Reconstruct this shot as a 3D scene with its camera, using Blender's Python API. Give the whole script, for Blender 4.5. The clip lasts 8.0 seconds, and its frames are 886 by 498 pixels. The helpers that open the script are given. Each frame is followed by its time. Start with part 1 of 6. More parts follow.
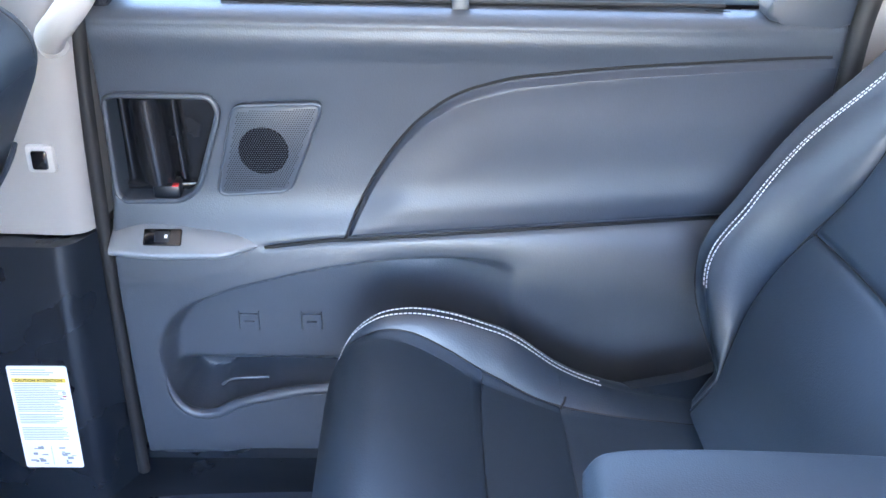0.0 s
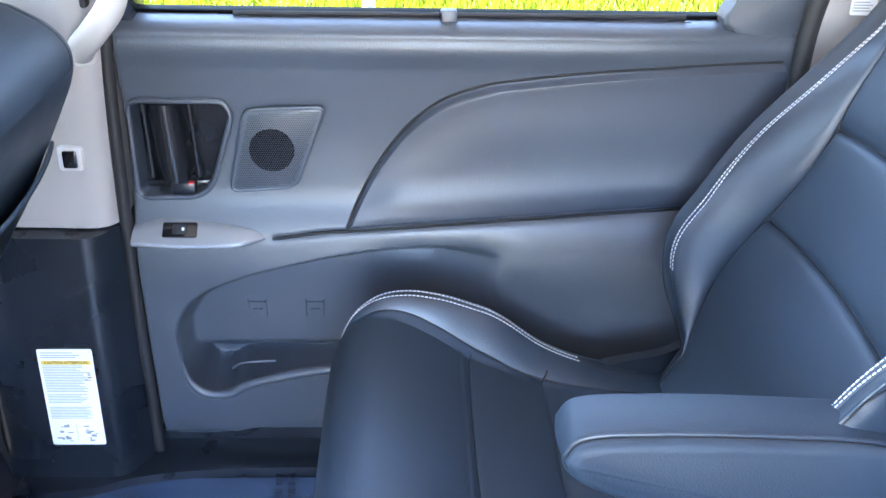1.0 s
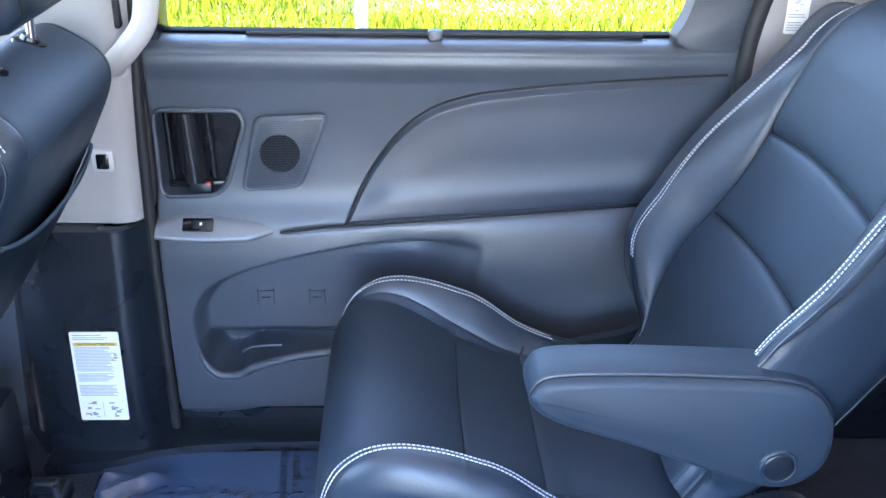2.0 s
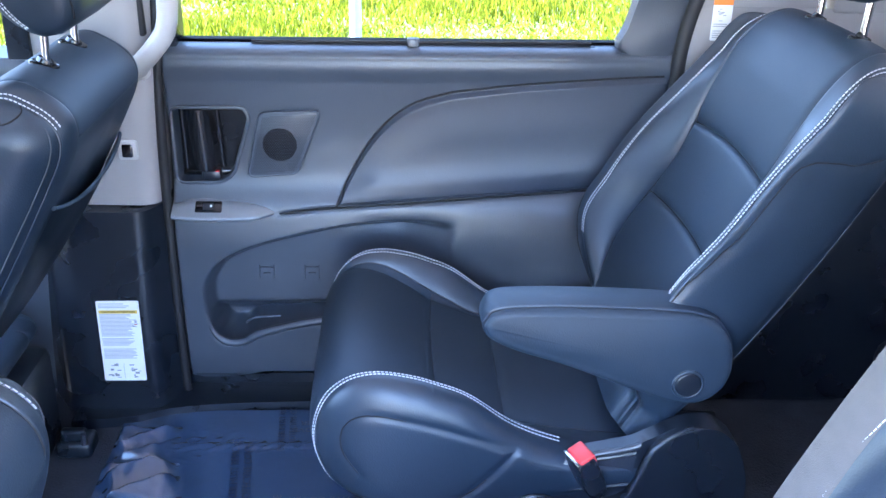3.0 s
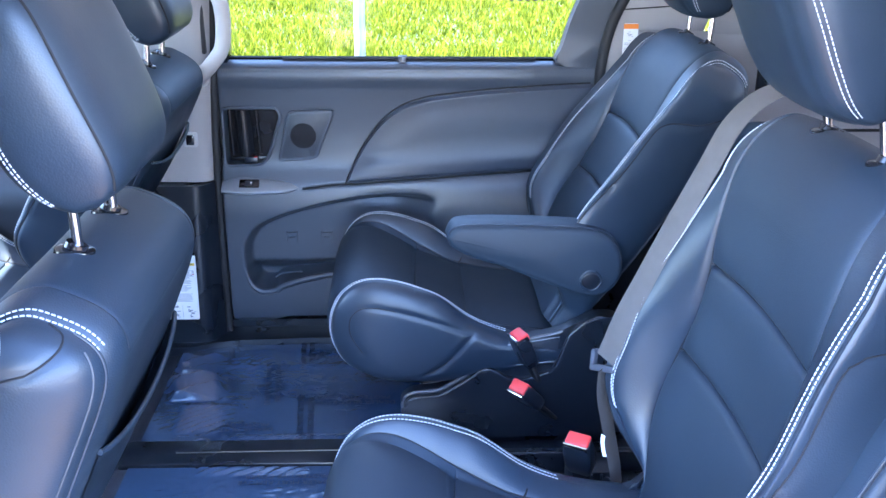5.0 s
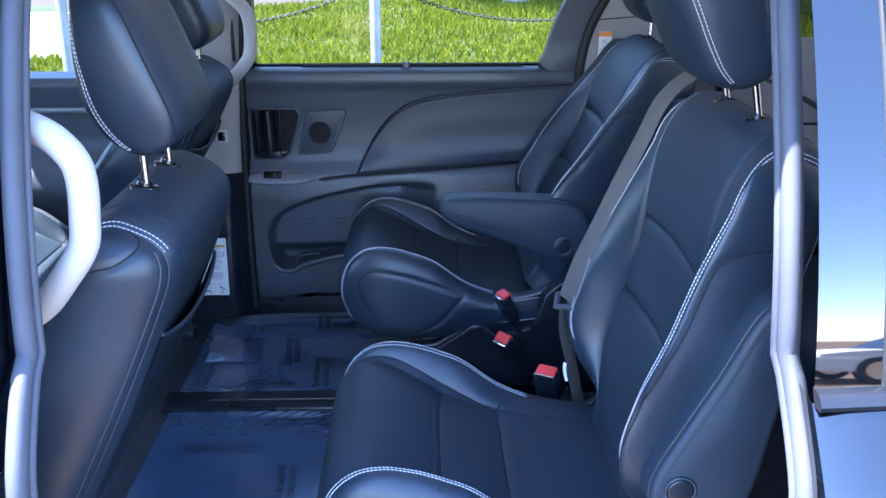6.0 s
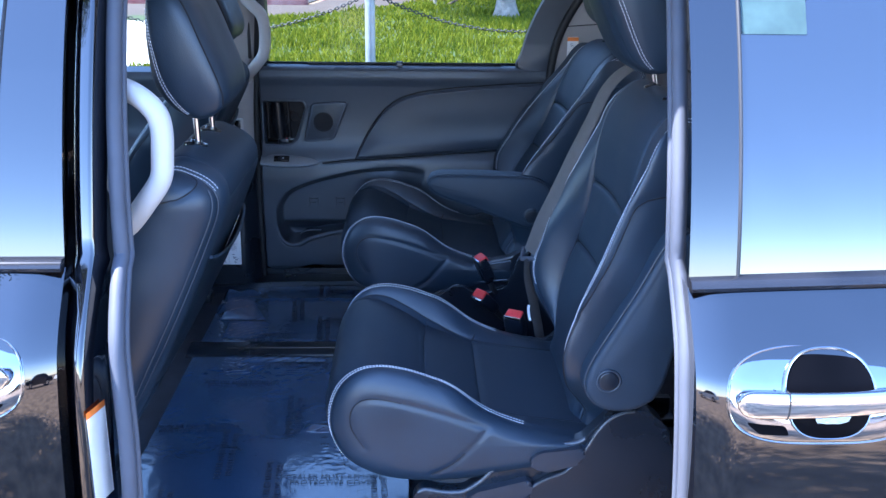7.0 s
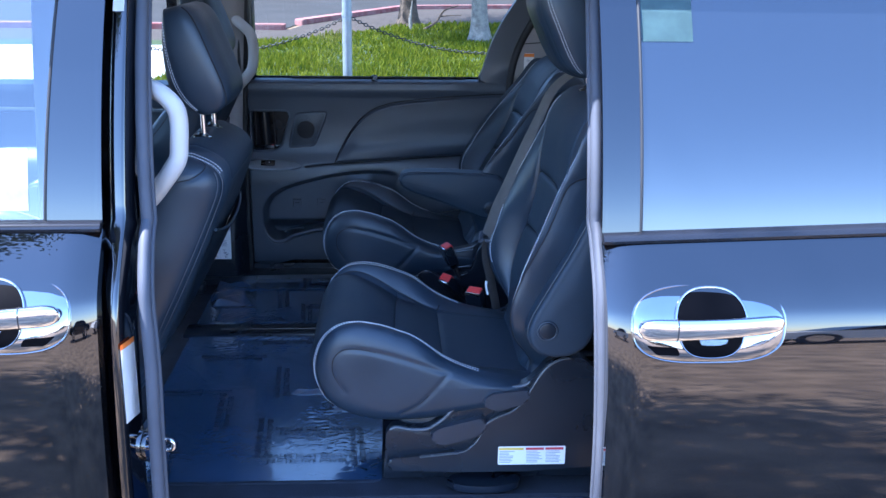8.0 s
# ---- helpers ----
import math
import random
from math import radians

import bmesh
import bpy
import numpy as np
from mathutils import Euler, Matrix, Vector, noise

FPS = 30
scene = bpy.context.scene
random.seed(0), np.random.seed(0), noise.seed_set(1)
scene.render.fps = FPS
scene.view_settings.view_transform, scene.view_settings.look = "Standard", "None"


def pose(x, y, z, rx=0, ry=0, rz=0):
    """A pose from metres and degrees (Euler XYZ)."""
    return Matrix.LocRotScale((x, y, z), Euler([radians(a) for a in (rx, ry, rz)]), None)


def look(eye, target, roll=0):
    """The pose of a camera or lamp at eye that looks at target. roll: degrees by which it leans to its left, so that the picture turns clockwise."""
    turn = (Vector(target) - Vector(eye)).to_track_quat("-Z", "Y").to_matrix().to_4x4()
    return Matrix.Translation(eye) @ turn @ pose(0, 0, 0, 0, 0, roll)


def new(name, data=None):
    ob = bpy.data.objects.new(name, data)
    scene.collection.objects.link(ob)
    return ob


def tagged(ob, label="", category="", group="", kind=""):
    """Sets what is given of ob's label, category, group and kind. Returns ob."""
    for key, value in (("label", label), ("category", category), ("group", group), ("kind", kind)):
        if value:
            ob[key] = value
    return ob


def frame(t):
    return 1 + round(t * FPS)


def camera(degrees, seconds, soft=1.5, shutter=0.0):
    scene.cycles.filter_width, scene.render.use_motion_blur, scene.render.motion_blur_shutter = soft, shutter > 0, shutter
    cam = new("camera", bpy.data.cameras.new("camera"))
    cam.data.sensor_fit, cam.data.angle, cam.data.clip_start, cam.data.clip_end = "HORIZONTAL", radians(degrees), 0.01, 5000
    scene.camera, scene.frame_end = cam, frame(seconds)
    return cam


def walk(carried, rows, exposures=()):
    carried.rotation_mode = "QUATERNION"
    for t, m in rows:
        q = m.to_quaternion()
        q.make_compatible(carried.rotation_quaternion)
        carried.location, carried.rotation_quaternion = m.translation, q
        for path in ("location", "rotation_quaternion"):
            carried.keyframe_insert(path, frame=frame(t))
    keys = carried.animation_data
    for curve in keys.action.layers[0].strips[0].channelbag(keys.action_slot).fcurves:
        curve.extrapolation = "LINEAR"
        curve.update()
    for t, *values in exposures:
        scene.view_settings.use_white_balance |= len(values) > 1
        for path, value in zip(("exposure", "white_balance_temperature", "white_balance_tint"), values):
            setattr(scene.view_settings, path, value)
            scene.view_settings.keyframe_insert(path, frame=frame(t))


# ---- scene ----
cam = camera(49.1, 8.0)
PATH = [
    (0, (-0.044, 0.03, 1.541), (0.019, 1.786, 0.587), 1.6),
    (0.5, (-0.039, -0.039, 1.554), (0.023, 1.721, 0.606), 1.3),
    (1, (-0.044, -0.114, 1.566), (0.03, 1.661, 0.648), 1.3),
    (1.5, (-0.045, -0.206, 1.583), (0.041, 1.583, 0.693), 1.3),
    (3, (-0.017, -0.598, 1.62), (0.079, 1.227, 0.809), 1.2),
    (3.5, (0.005, -0.762, 1.623), (0.111, 1.079, 0.849), 1.1),
    (4, (0.0, -0.91, 1.641), (0.098, 0.939, 0.885), 1.0),
    (4.5, (0.0, -1.085, 1.644), (0.098, 0.775, 0.914), 1.0),
    (6, (0.064, -1.651, 1.639), (0.104, 0.241, 0.992), -0.1),
    (6.5, (0.077, -1.857, 1.644), (0.112, 0.04, 1.01), 0.2),
    (7, (0.065, -2.09, 1.651), (0.126, -0.19, 1.031), 0.7),
    (7.5, (0.069, -2.283, 1.655), (0.161, -0.378, 1.054), 1.0),
    (8, (0.079, -2.479, 1.655), (0.186, -0.565, 1.084), 0.8),
]
EXPOSURES = [(0, 5.90, 7050, 17), (1.5, 5.66, 6900, 17), (3.0, 5.28, 6150, 19), (4.5, 5.25, 6020, 21), (5.6, 4.22, 5750, 18), (6.0, 3.76, 5620, 18), (6.5, 3.18, 5460, 18), (7.0, 3.26, 5450, 17), (8, 2.85, 5340, 16)]
walk(cam, [(t, look(eye, target, roll)) for t, eye, target, roll in PATH], EXPOSURES)

# ---- light ----
SUN_ELEVATION, SUN_AZIMUTH = 58.0, 184.0  # azimuth from +x (the tail of the van) towards +y
world = bpy.data.worlds.new("sky")
scene.world = world
world.use_nodes = True
sky_nodes = world.node_tree.nodes
sky_tex = sky_nodes.new("ShaderNodeTexSky")
sky_tex.sky_type = "NISHITA"
sky_tex.sun_disc = False
sky_tex.altitude, sky_tex.dust_density, sky_tex.ozone_density = 600.0, 0.3, 2.0
sky_tex.sun_elevation = radians(SUN_ELEVATION)
sky_tex.sun_rotation = radians(90 - SUN_AZIMUTH)
world.node_tree.links.new(sky_tex.outputs[0], sky_nodes["Background"].inputs[0])
sky_nodes["Background"].inputs[1].default_value = 0.15
sun_data = bpy.data.lights.new("sun", "SUN")
sun_data.energy, sun_data.angle, sun_data.color = 4.2, radians(0.5), (1.0, 0.95, 0.87)
sun = new("sun", sun_data)
sun_way = Vector((math.cos(radians(SUN_ELEVATION)) * math.cos(radians(SUN_AZIMUTH)),
                  math.cos(radians(SUN_ELEVATION)) * math.sin(radians(SUN_AZIMUTH)), math.sin(radians(SUN_ELEVATION))))
sun.matrix_world = look(sun_way * 20, (0, 0, 0))

# ---- materials ----
def material(name, base, rough=0.5, metal=0.0, grain=0.0, grain_scale=400.0, vary=0.0, vary_scale=8.0, coat=0.0, coat_ior=1.5, spec=0.5, second=None,
             grain_kind="noise", rough_vary=0.0):
    """A principled material with colour variation at a large scale and relief at a fine one, both in metres of the object."""
    m = bpy.data.materials.new(name)
    m.use_nodes = True
    n, l = m.node_tree.nodes, m.node_tree.links
    b = n["Principled BSDF"]
    b.inputs["Base Color"].default_value = (*base, 1)
    b.inputs["Roughness"].default_value = rough
    b.inputs["Metallic"].default_value = metal
    b.inputs["Coat Weight"].default_value = coat
    b.inputs["Coat Roughness"].default_value = 0.02
    b.inputs["Coat IOR"].default_value = coat_ior
    b.inputs["Specular IOR Level"].default_value = spec
    where = n.new("ShaderNodeTexCoord").outputs["Object"]
    if vary or rough_vary:
        t = n.new("ShaderNodeTexNoise")
        t.inputs["Scale"].default_value, t.inputs["Detail"].default_value = vary_scale, 5
        l.new(where, t.inputs["Vector"])
        if vary:
            r = n.new("ShaderNodeMixRGB")
            r.inputs[1].default_value = (*[c * (1 - vary) for c in base], 1)
            r.inputs[2].default_value = (*(second or [min(1, c * (1 + vary)) for c in base]), 1)
            ramp = n.new("ShaderNodeMapRange")
            ramp.inputs[1].default_value, ramp.inputs[2].default_value = 0.3, 0.7
            l.new(t.outputs[0], ramp.inputs[0])
            l.new(ramp.outputs[0], r.inputs[0])
            l.new(r.outputs[0], b.inputs["Base Color"])
        if rough_vary:
            ramp = n.new("ShaderNodeMapRange")
            ramp.inputs[1].default_value, ramp.inputs[2].default_value = 0.3, 0.7
            ramp.inputs[3].default_value, ramp.inputs[4].default_value = max(0.02, rough - rough_vary), rough + rough_vary
            l.new(t.outputs[0], ramp.inputs[0])
            l.new(ramp.outputs[0], b.inputs["Roughness"])
    if grain:
        if grain_kind == "voronoi":
            g = n.new("ShaderNodeTexVoronoi")
        else:
            g = n.new("ShaderNodeTexNoise")
            g.inputs["Detail"].default_value = 3
        g.inputs["Scale"].default_value = grain_scale
        l.new(where, g.inputs["Vector"])
        bump = n.new("ShaderNodeBump")
        bump.inputs["Strength"].default_value, bump.inputs["Distance"].default_value = 0.6, grain
        l.new(g.outputs[0], bump.inputs["Height"])
        l.new(bump.outputs[0], b.inputs["Normal"])
    return m


def glass(name, tint, rough=0.0, ior=1.5):
    m = bpy.data.materials.new(name)
    m.use_nodes = True
    n, l = m.node_tree.nodes, m.node_tree.links
    n.remove(n["Principled BSDF"])
    clear, shine, mix, fres = n.new("ShaderNodeBsdfTransparent"), n.new("ShaderNodeBsdfGlossy"), n.new("ShaderNodeMixShader"), n.new("ShaderNodeFresnel")
    clear.inputs[0].default_value = (*tint, 1)
    shine.inputs["Roughness"].default_value = rough
    fres.inputs[0].default_value = ior
    l.new(fres.outputs[0], mix.inputs[0])
    l.new(clear.outputs[0], mix.inputs[1])
    l.new(shine.outputs[0], mix.inputs[2])
    l.new(mix.outputs[0], n["Material Output"].inputs[0])
    return m


LEATHER = material("black_leather", (0.0155, 0.027, 0.043), 0.40, spec=0.55, grain=0.00022, grain_scale=420, grain_kind="voronoi", vary=0.18, vary_scale=7, rough_vary=0.06)
EDGE_GREY = material("grey_edge_thread", (0.06, 0.065, 0.075), 0.6, vary=0.1)
LEATHER_FACE = material("black_leather_face", (0.0155, 0.0285, 0.046), 0.58, spec=0.40, grain=0.00025, grain_scale=520, grain_kind="voronoi", vary=0.15, vary_scale=6, rough_vary=0.05)
# near-black for seam lines, with the shadow of the tuck put into the colour
SEAM = material("seam_shadow_black", (0.008, 0.008, 0.01), 0.8)
THREAD = material("white_thread", (0.56, 0.58, 0.62), 0.7)
DOOR_TRIM = material("dark_grey_door_plastic", (0.051, 0.062, 0.080), 0.38, spec=0.6, grain=0.0006, grain_scale=450, vary=0.08, vary_scale=6, rough_vary=0.03)
DOOR_PAD = material("dark_grey_vinyl_pad", (0.043, 0.053, 0.072), 0.44, spec=0.5, grain=0.0002, grain_scale=500, grain_kind="voronoi", vary=0.1, vary_scale=6, rough_vary=0.04)
BLACK_PLASTIC = material("black_plastic", (0.010, 0.014, 0.021), 0.30, spec=0.5, grain=0.0004, grain_scale=700, vary=0.15, rough_vary=0.06)
RECESS = material("dark_recess_plastic", (0.011, 0.012, 0.015), 0.22, vary=0.15, vary_scale=12, grain=0.0002, grain_scale=600)
GLOSS_BLACK = material("gloss_black_plastic", (0.008, 0.008, 0.01), 0.12, vary=0.2, vary_scale=20)
GREY_TRIM = material("light_grey_pillar_plastic", (0.30, 0.28, 0.275), 0.55, grain=0.0004, grain_scale=600, vary=0.05, vary_scale=5)
GRAB_GREY = material("pale_grey_grab_handle_plastic", (0.46, 0.44, 0.43), 0.5, grain=0.0003, grain_scale=600, vary=0.04)
SILVER = material("silver_paint_trim", (0.20, 0.215, 0.24), 0.36, metal=0.35, grain=0.0001, grain_scale=900, vary=0.05)
DARK_CHROME = material("bright_surround_chrome", (0.36, 0.38, 0.42), 0.07, metal=1.0, vary=0.03, vary_scale=30)
RIM_CHROME = material("satin_chrome_rim", (0.30, 0.31, 0.33), 0.12, metal=1.0, vary=0.05, vary_scale=30)
CUP_BLACK = material("matt_black_cup", (0.002, 0.002, 0.003), 0.6, spec=0.04, vary=0.2)
CHROME = material("chrome", (0.86, 0.87, 0.88), 0.05, metal=1.0, vary=0.03, vary_scale=30)
STEEL = material("steel_post", (0.75, 0.76, 0.78), 0.14, metal=1.0, vary=0.05, vary_scale=30)
RUBBER = material("grey_rubber_seal", (0.058, 0.064, 0.082), 0.62, spec=0.35, grain=0.0003, grain_scale=300, vary=0.12, vary_scale=10)
BLACK_RUBBER = material("black_rubber", (0.012, 0.012, 0.014), 0.6, vary=0.2)
CARPET = material("dark_carpet", (0.015, 0.020, 0.032), 0.95, grain=0.003, grain_scale=260, vary=0.3, vary_scale=14)
PAPER = material("white_label_paper", (0.8, 0.8, 0.79), 0.45, vary=0.03)
INK = material("printed_grey_ink", (0.25, 0.26, 0.28), 0.6)
YELLOW = material("yellow_ink", (0.75, 0.52, 0.08), 0.5)
ORANGE = material("orange_ink", (0.85, 0.25, 0.04), 0.5)
RED_INK = material("dull_red_ink", (0.5, 0.05, 0.06), 0.5)
RED = material("red_buckle_button", (0.75, 0.05, 0.05), 0.4, vary=0.06)
WEBBING = material("grey_belt_webbing", (0.082, 0.074, 0.070), 0.7, grain=0.0008, grain_scale=900, vary=0.08, vary_scale=40)
PAINT = material("black_car_paint", (0.0016, 0.002, 0.0035), 0.5, spec=0.0, coat=1.0, coat_ior=1.9, vary=0.1, vary_scale=3)
PRINT = material("dark_film_print", (0.006, 0.01, 0.03), 0.35)
GLASS_CLEAR = glass("clear_window_glass", (0.66, 0.71, 0.69))
GLASS_DARK = glass("privacy_glass", (0.12, 0.13, 0.15))
GLASS_FRONT = glass("front_window_glass", (0.72, 0.82, 0.82), 0.0, 2.5)
MOULDING = material("dark_satin_moulding", (0.012, 0.013, 0.017), 0.14, vary=0.1, vary_scale=12)
SILL_FILM = material("blue_tinted_sill_film", (0.026, 0.056, 0.125), 0.3, vary=0.2, vary_scale=9, grain=0.001, grain_scale=40)
# lighter than the black plastic: the highlight on its bevels, put into the colour
EDGE_HIGHLIGHT = material("edge_highlight_plastic", (0.040, 0.046, 0.056), 0.24, spec=0.7, vary=0.1, grain=0.0002, grain_scale=600)
DULL_METAL = material("dull_metal_strip", (0.11, 0.10, 0.085), 0.4, metal=0.6, vary=0.1)
LEVER = material("dark_lever_plastic", (0.026, 0.031, 0.042), 0.3, vary=0.1, grain=0.0002, grain_scale=600)
HEADLINER = material("grey_headliner", (0.22, 0.22, 0.22), 0.95, grain=0.001, grain_scale=300, vary=0.05)
BODY_METAL = material("black_body_panel", (0.01, 0.011, 0.013), 0.35, vary=0.1)

# ---- building tools ----
def thing(name, label, category, group="", kind="", at=(0, 0, 0)):
    ob = tagged(new(name), label, category, group, kind)
    ob.location = at
    ob.empty_display_size = 0.05
    return ob


def part(name, bm, mat, parent=None, label="", smooth=True):
    me = bpy.data.meshes.new(name)
    bmesh.ops.recalc_face_normals(bm, faces=bm.faces)
    bm.to_mesh(me)
    bm.free()
    if smooth:
        me.polygons.foreach_set("use_smooth", [True] * len(me.polygons))
        me.set_sharp_from_angle(angle=radians(42))
    me.materials.append(mat)
    ob = new(name, me)
    if parent:
        ob.parent = parent
        ob.matrix_parent_inverse = parent.matrix_world.inverted() if not parent.parent else Matrix.Identity(4)
        if not parent.parent:
            ob.matrix_parent_inverse = Matrix.Translation(-parent.location)
    if label:
        ob["label"] = label
    return ob


def curve(pts, n, closed=False):
    """A smooth curve through the points, as n points evenly spread by index."""
    p = np.array(pts, float)
    k = len(p)
    out = []
    for i in range(n):
        s = i / n * k if closed else i / (n - 1) * (k - 1)
        j = min(int(s), k - 1 if closed else k - 2)
        f = s - j
        if closed:
            a, b, c, d = p[(j - 1) % k], p[j % k], p[(j + 1) % k], p[(j + 2) % k]
        else:
            a, b, c, d = p[max(j - 1, 0)], p[j], p[j + 1], p[min(j + 2, k - 1)]
        out.append(0.5 * (2 * b + (c - a) * f + (2 * a - 5 * b + 4 * c - d) * f * f + (3 * b - a - 3 * c + d) * f ** 3))
    return np.array(out)


def even(pts, step):
    """The line resampled at equal steps of its length."""
    p = np.array(pts, float)
    d = np.concatenate(([0], np.cumsum(np.linalg.norm(np.diff(p, axis=0), axis=1))))
    s = np.linspace(0, d[-1], max(2, int(d[-1] / step) + 1))
    return np.stack([np.interp(s, d, p[:, i]) for i in range(p.shape[1])], 1)


def ease(a, b, x):
    t = np.clip((np.asarray(x, float) - a) / (b - a), 0, 1)
    return t * t * (3 - 2 * t)


def spline(x, xs, ys):
    """Smooth interpolation through a short table."""
    xs, ys = np.array(xs, float), np.array(ys, float)
    m = np.gradient(ys, xs)
    x = np.clip(np.asarray(x, float), xs[0], xs[-1])
    i = np.clip(np.searchsorted(xs, x, side="right") - 1, 0, len(xs) - 2)
    h = xs[i + 1] - xs[i]
    t = (x - xs[i]) / h
    return ((1 + 2 * t) * (1 - t) ** 2 * ys[i] + t * (1 - t) ** 2 * h * m[i] + t * t * (3 - 2 * t) * ys[i + 1] + t * t * (t - 1) * h * m[i + 1])


def grid_mesh(points, close_u=False, close_v=False, cap=False):
    """A bmesh from an array [u][v] of places."""
    p = np.asarray(points, float)
    nu, nv = p.shape[:2]
    bm = bmesh.new()
    vs = [[bm.verts.new(p[i, j]) for j in range(nv)] for i in range(nu)]
    for i in range(nu if close_u else nu - 1):
        for j in range(nv if close_v else nv - 1):
            q = [vs[i][j], vs[(i + 1) % nu][j], vs[(i + 1) % nu][(j + 1) % nv], vs[i][(j + 1) % nv]]
            bm.faces.new(q)
    if cap:
        bm.faces.new(vs[0])
        bm.faces.new(vs[-1])
    return bm


def tube(pts, r, seg=10, closed=False, flat=1.0, up=(0, 0, 1)):
    """A round bar along a line; r may vary; flat squeezes it along its second axis."""
    p = np.array(pts, float)
    n = len(p)
    rr = np.full(n, r) if np.isscalar(r) else np.array(r, float)
    rings = []
    side = None
    for i in range(n):
        a, b = (p[i - 1], p[(i + 1) % n]) if closed else (p[max(i - 1, 0)], p[min(i + 1, n - 1)])
        t = (b - a) / (np.linalg.norm(b - a) + 1e-12)
        ref = np.array(up, float) if side is None else side
        s = ref - t * (ref @ t)
        if np.linalg.norm(s) < 1e-6:
            s = np.cross(t, (1, 0, 0))
        s /= np.linalg.norm(s)
        side = s
        o = np.cross(t, s)
        rings.append([p[i] + rr[i] * (math.cos(k / seg * math.tau) * s * flat + math.sin(k / seg * math.tau) * o) for k in range(seg)])
    return grid_mesh(rings, close_u=closed, close_v=True, cap=not closed)


def box(x0, x1, y0, y1, z0, z1, bevel=0.0, seg=2):
    bm = bmesh.new()
    bmesh.ops.create_cube(bm, size=1, matrix=Matrix.Translation(((x0 + x1) / 2, (y0 + y1) / 2, (z0 + z1) / 2)) @ Matrix.Diagonal((x1 - x0, y1 - y0, z1 - z0, 1)))
    if bevel:
        bmesh.ops.bevel(bm, geom=bm.edges[:], offset=bevel, segments=seg, affect="EDGES", profile=0.5)
    return bm


def plate(outline, a0, a1, axis="y", bevel=0.0, seg=3, both=False):
    """A plane outline made thick along an axis from a0 to a1; bevel rounds the rim at a0 (and at a1)."""
    def place(p, a):
        return {"y": (p[0], a, p[1]), "x": (a, p[0], p[1]), "z": (p[0], p[1], a)}[axis]
    bm = bmesh.new()
    lo = [bm.verts.new(place(p, a0)) for p in outline]
    hi = [bm.verts.new(place(p, a1)) for p in outline]
    f0 = bm.faces.new(lo)
    f1 = bm.faces.new(hi[::-1])
    n = len(outline)
    for i in range(n):
        bm.faces.new((lo[i], hi[i], hi[(i + 1) % n], lo[(i + 1) % n]))
    if bevel:
        edges = list(f0.edges) + (list(f1.edges) if both else [])
        bmesh.ops.bevel(bm, geom=edges, offset=bevel, segments=seg, affect="EDGES", profile=0.5)
    return bm


def disc(c, r, depth, axis="y", seg=28, bevel=0.0):
    """A short round button whose face looks along minus the axis."""
    pts = [(c[0 if axis != "x" else 1] + r * math.cos(k / seg * math.tau), c[2 if axis != "z" else 1] + r * math.sin(k / seg * math.tau)) for k in range(seg)]
    a = {"x": c[0], "y": c[1], "z": c[2]}[axis]
    return plate(pts, a, a + depth, axis, bevel)


def rounded(points, r, seg=5):
    """A polygon with its corners rounded."""
    p = np.array(points, float)
    out = []
    n = len(p)
    for i in range(n):
        a, b, c = p[i - 1], p[i], p[(i + 1) % n]
        u, v = (a - b), (c - b)
        lu, lv = np.linalg.norm(u), np.linalg.norm(v)
        d = min(r, lu * 0.45, lv * 0.45)
        s, e = b + u / lu * d, b + v / lv * d
        for k in range(seg + 1):
            t = k / seg
            out.append((1 - t) ** 2 * s + 2 * t * (1 - t) * b + t * t * e)
    return np.array(out)


def merge(*meshes):
    """Several bmeshes joined into one."""
    out = bmesh.new()
    for bm in meshes:
        me = bpy.data.meshes.new("joint")
        bm.to_mesh(me)
        bm.free()
        out.from_mesh(me)
        bpy.data.meshes.remove(me)
    return out


def moved(bm, m):
    bmesh.ops.transform(bm, matrix=m, verts=bm.verts)
    return bm


def stitches(lines, dash=0.0044, gap=0.0018, r=0.00075):
    """Short raised threads along lines of places."""
    verts, faces = [], []
    for line in lines:
        p = even(line, dash + gap)
        for a, b in zip(p[:-1], p[1:]):
            t = b - a
            ln = np.linalg.norm(t)
            t = t / ln
            e = a + t * min(dash, ln)
            s = np.cross(t, (0.3, 0.5, 0.8))
            s /= np.linalg.norm(s)
            o = np.cross(t, s)
            k = len(verts)
            for q in (a, e):
                for c, d in ((1, 0), (0, 1), (-1, 0), (0, -1)):
                    verts.append(q + r * (c * s + d * o))
            for j in range(4):
                faces.append((k + j, k + (j + 1) % 4, k + 4 + (j + 1) % 4, k + 4 + j))
            faces.append((k + 3, k + 2, k + 1, k))
            faces.append((k + 4, k + 5, k + 6, k + 7))
    return raw(verts, faces)


def raw(verts, faces):
    me = bpy.data.meshes.new("raw")
    me.from_pydata([tuple(v) for v in verts], [], faces)
    bm = bmesh.new()
    bm.from_mesh(me)
    bpy.data.meshes.remove(me)
    return bm


def writing(text, size, depth=0.0003):
    """The flat mesh of a line of text, lying in the xy plane, centred."""
    c = bpy.data.curves.new("writing", "FONT")
    c.body, c.size, c.align_x, c.align_y, c.extrude = text, size, "CENTER", "CENTER", depth
    c.resolution_u = 2
    ob = new("writing", c)
    me = ob.to_mesh()
    bm = bmesh.new()
    bm.from_mesh(me)
    ob.to_mesh_clear()
    bpy.data.objects.remove(ob)
    bpy.data.curves.remove(c)
    return bm

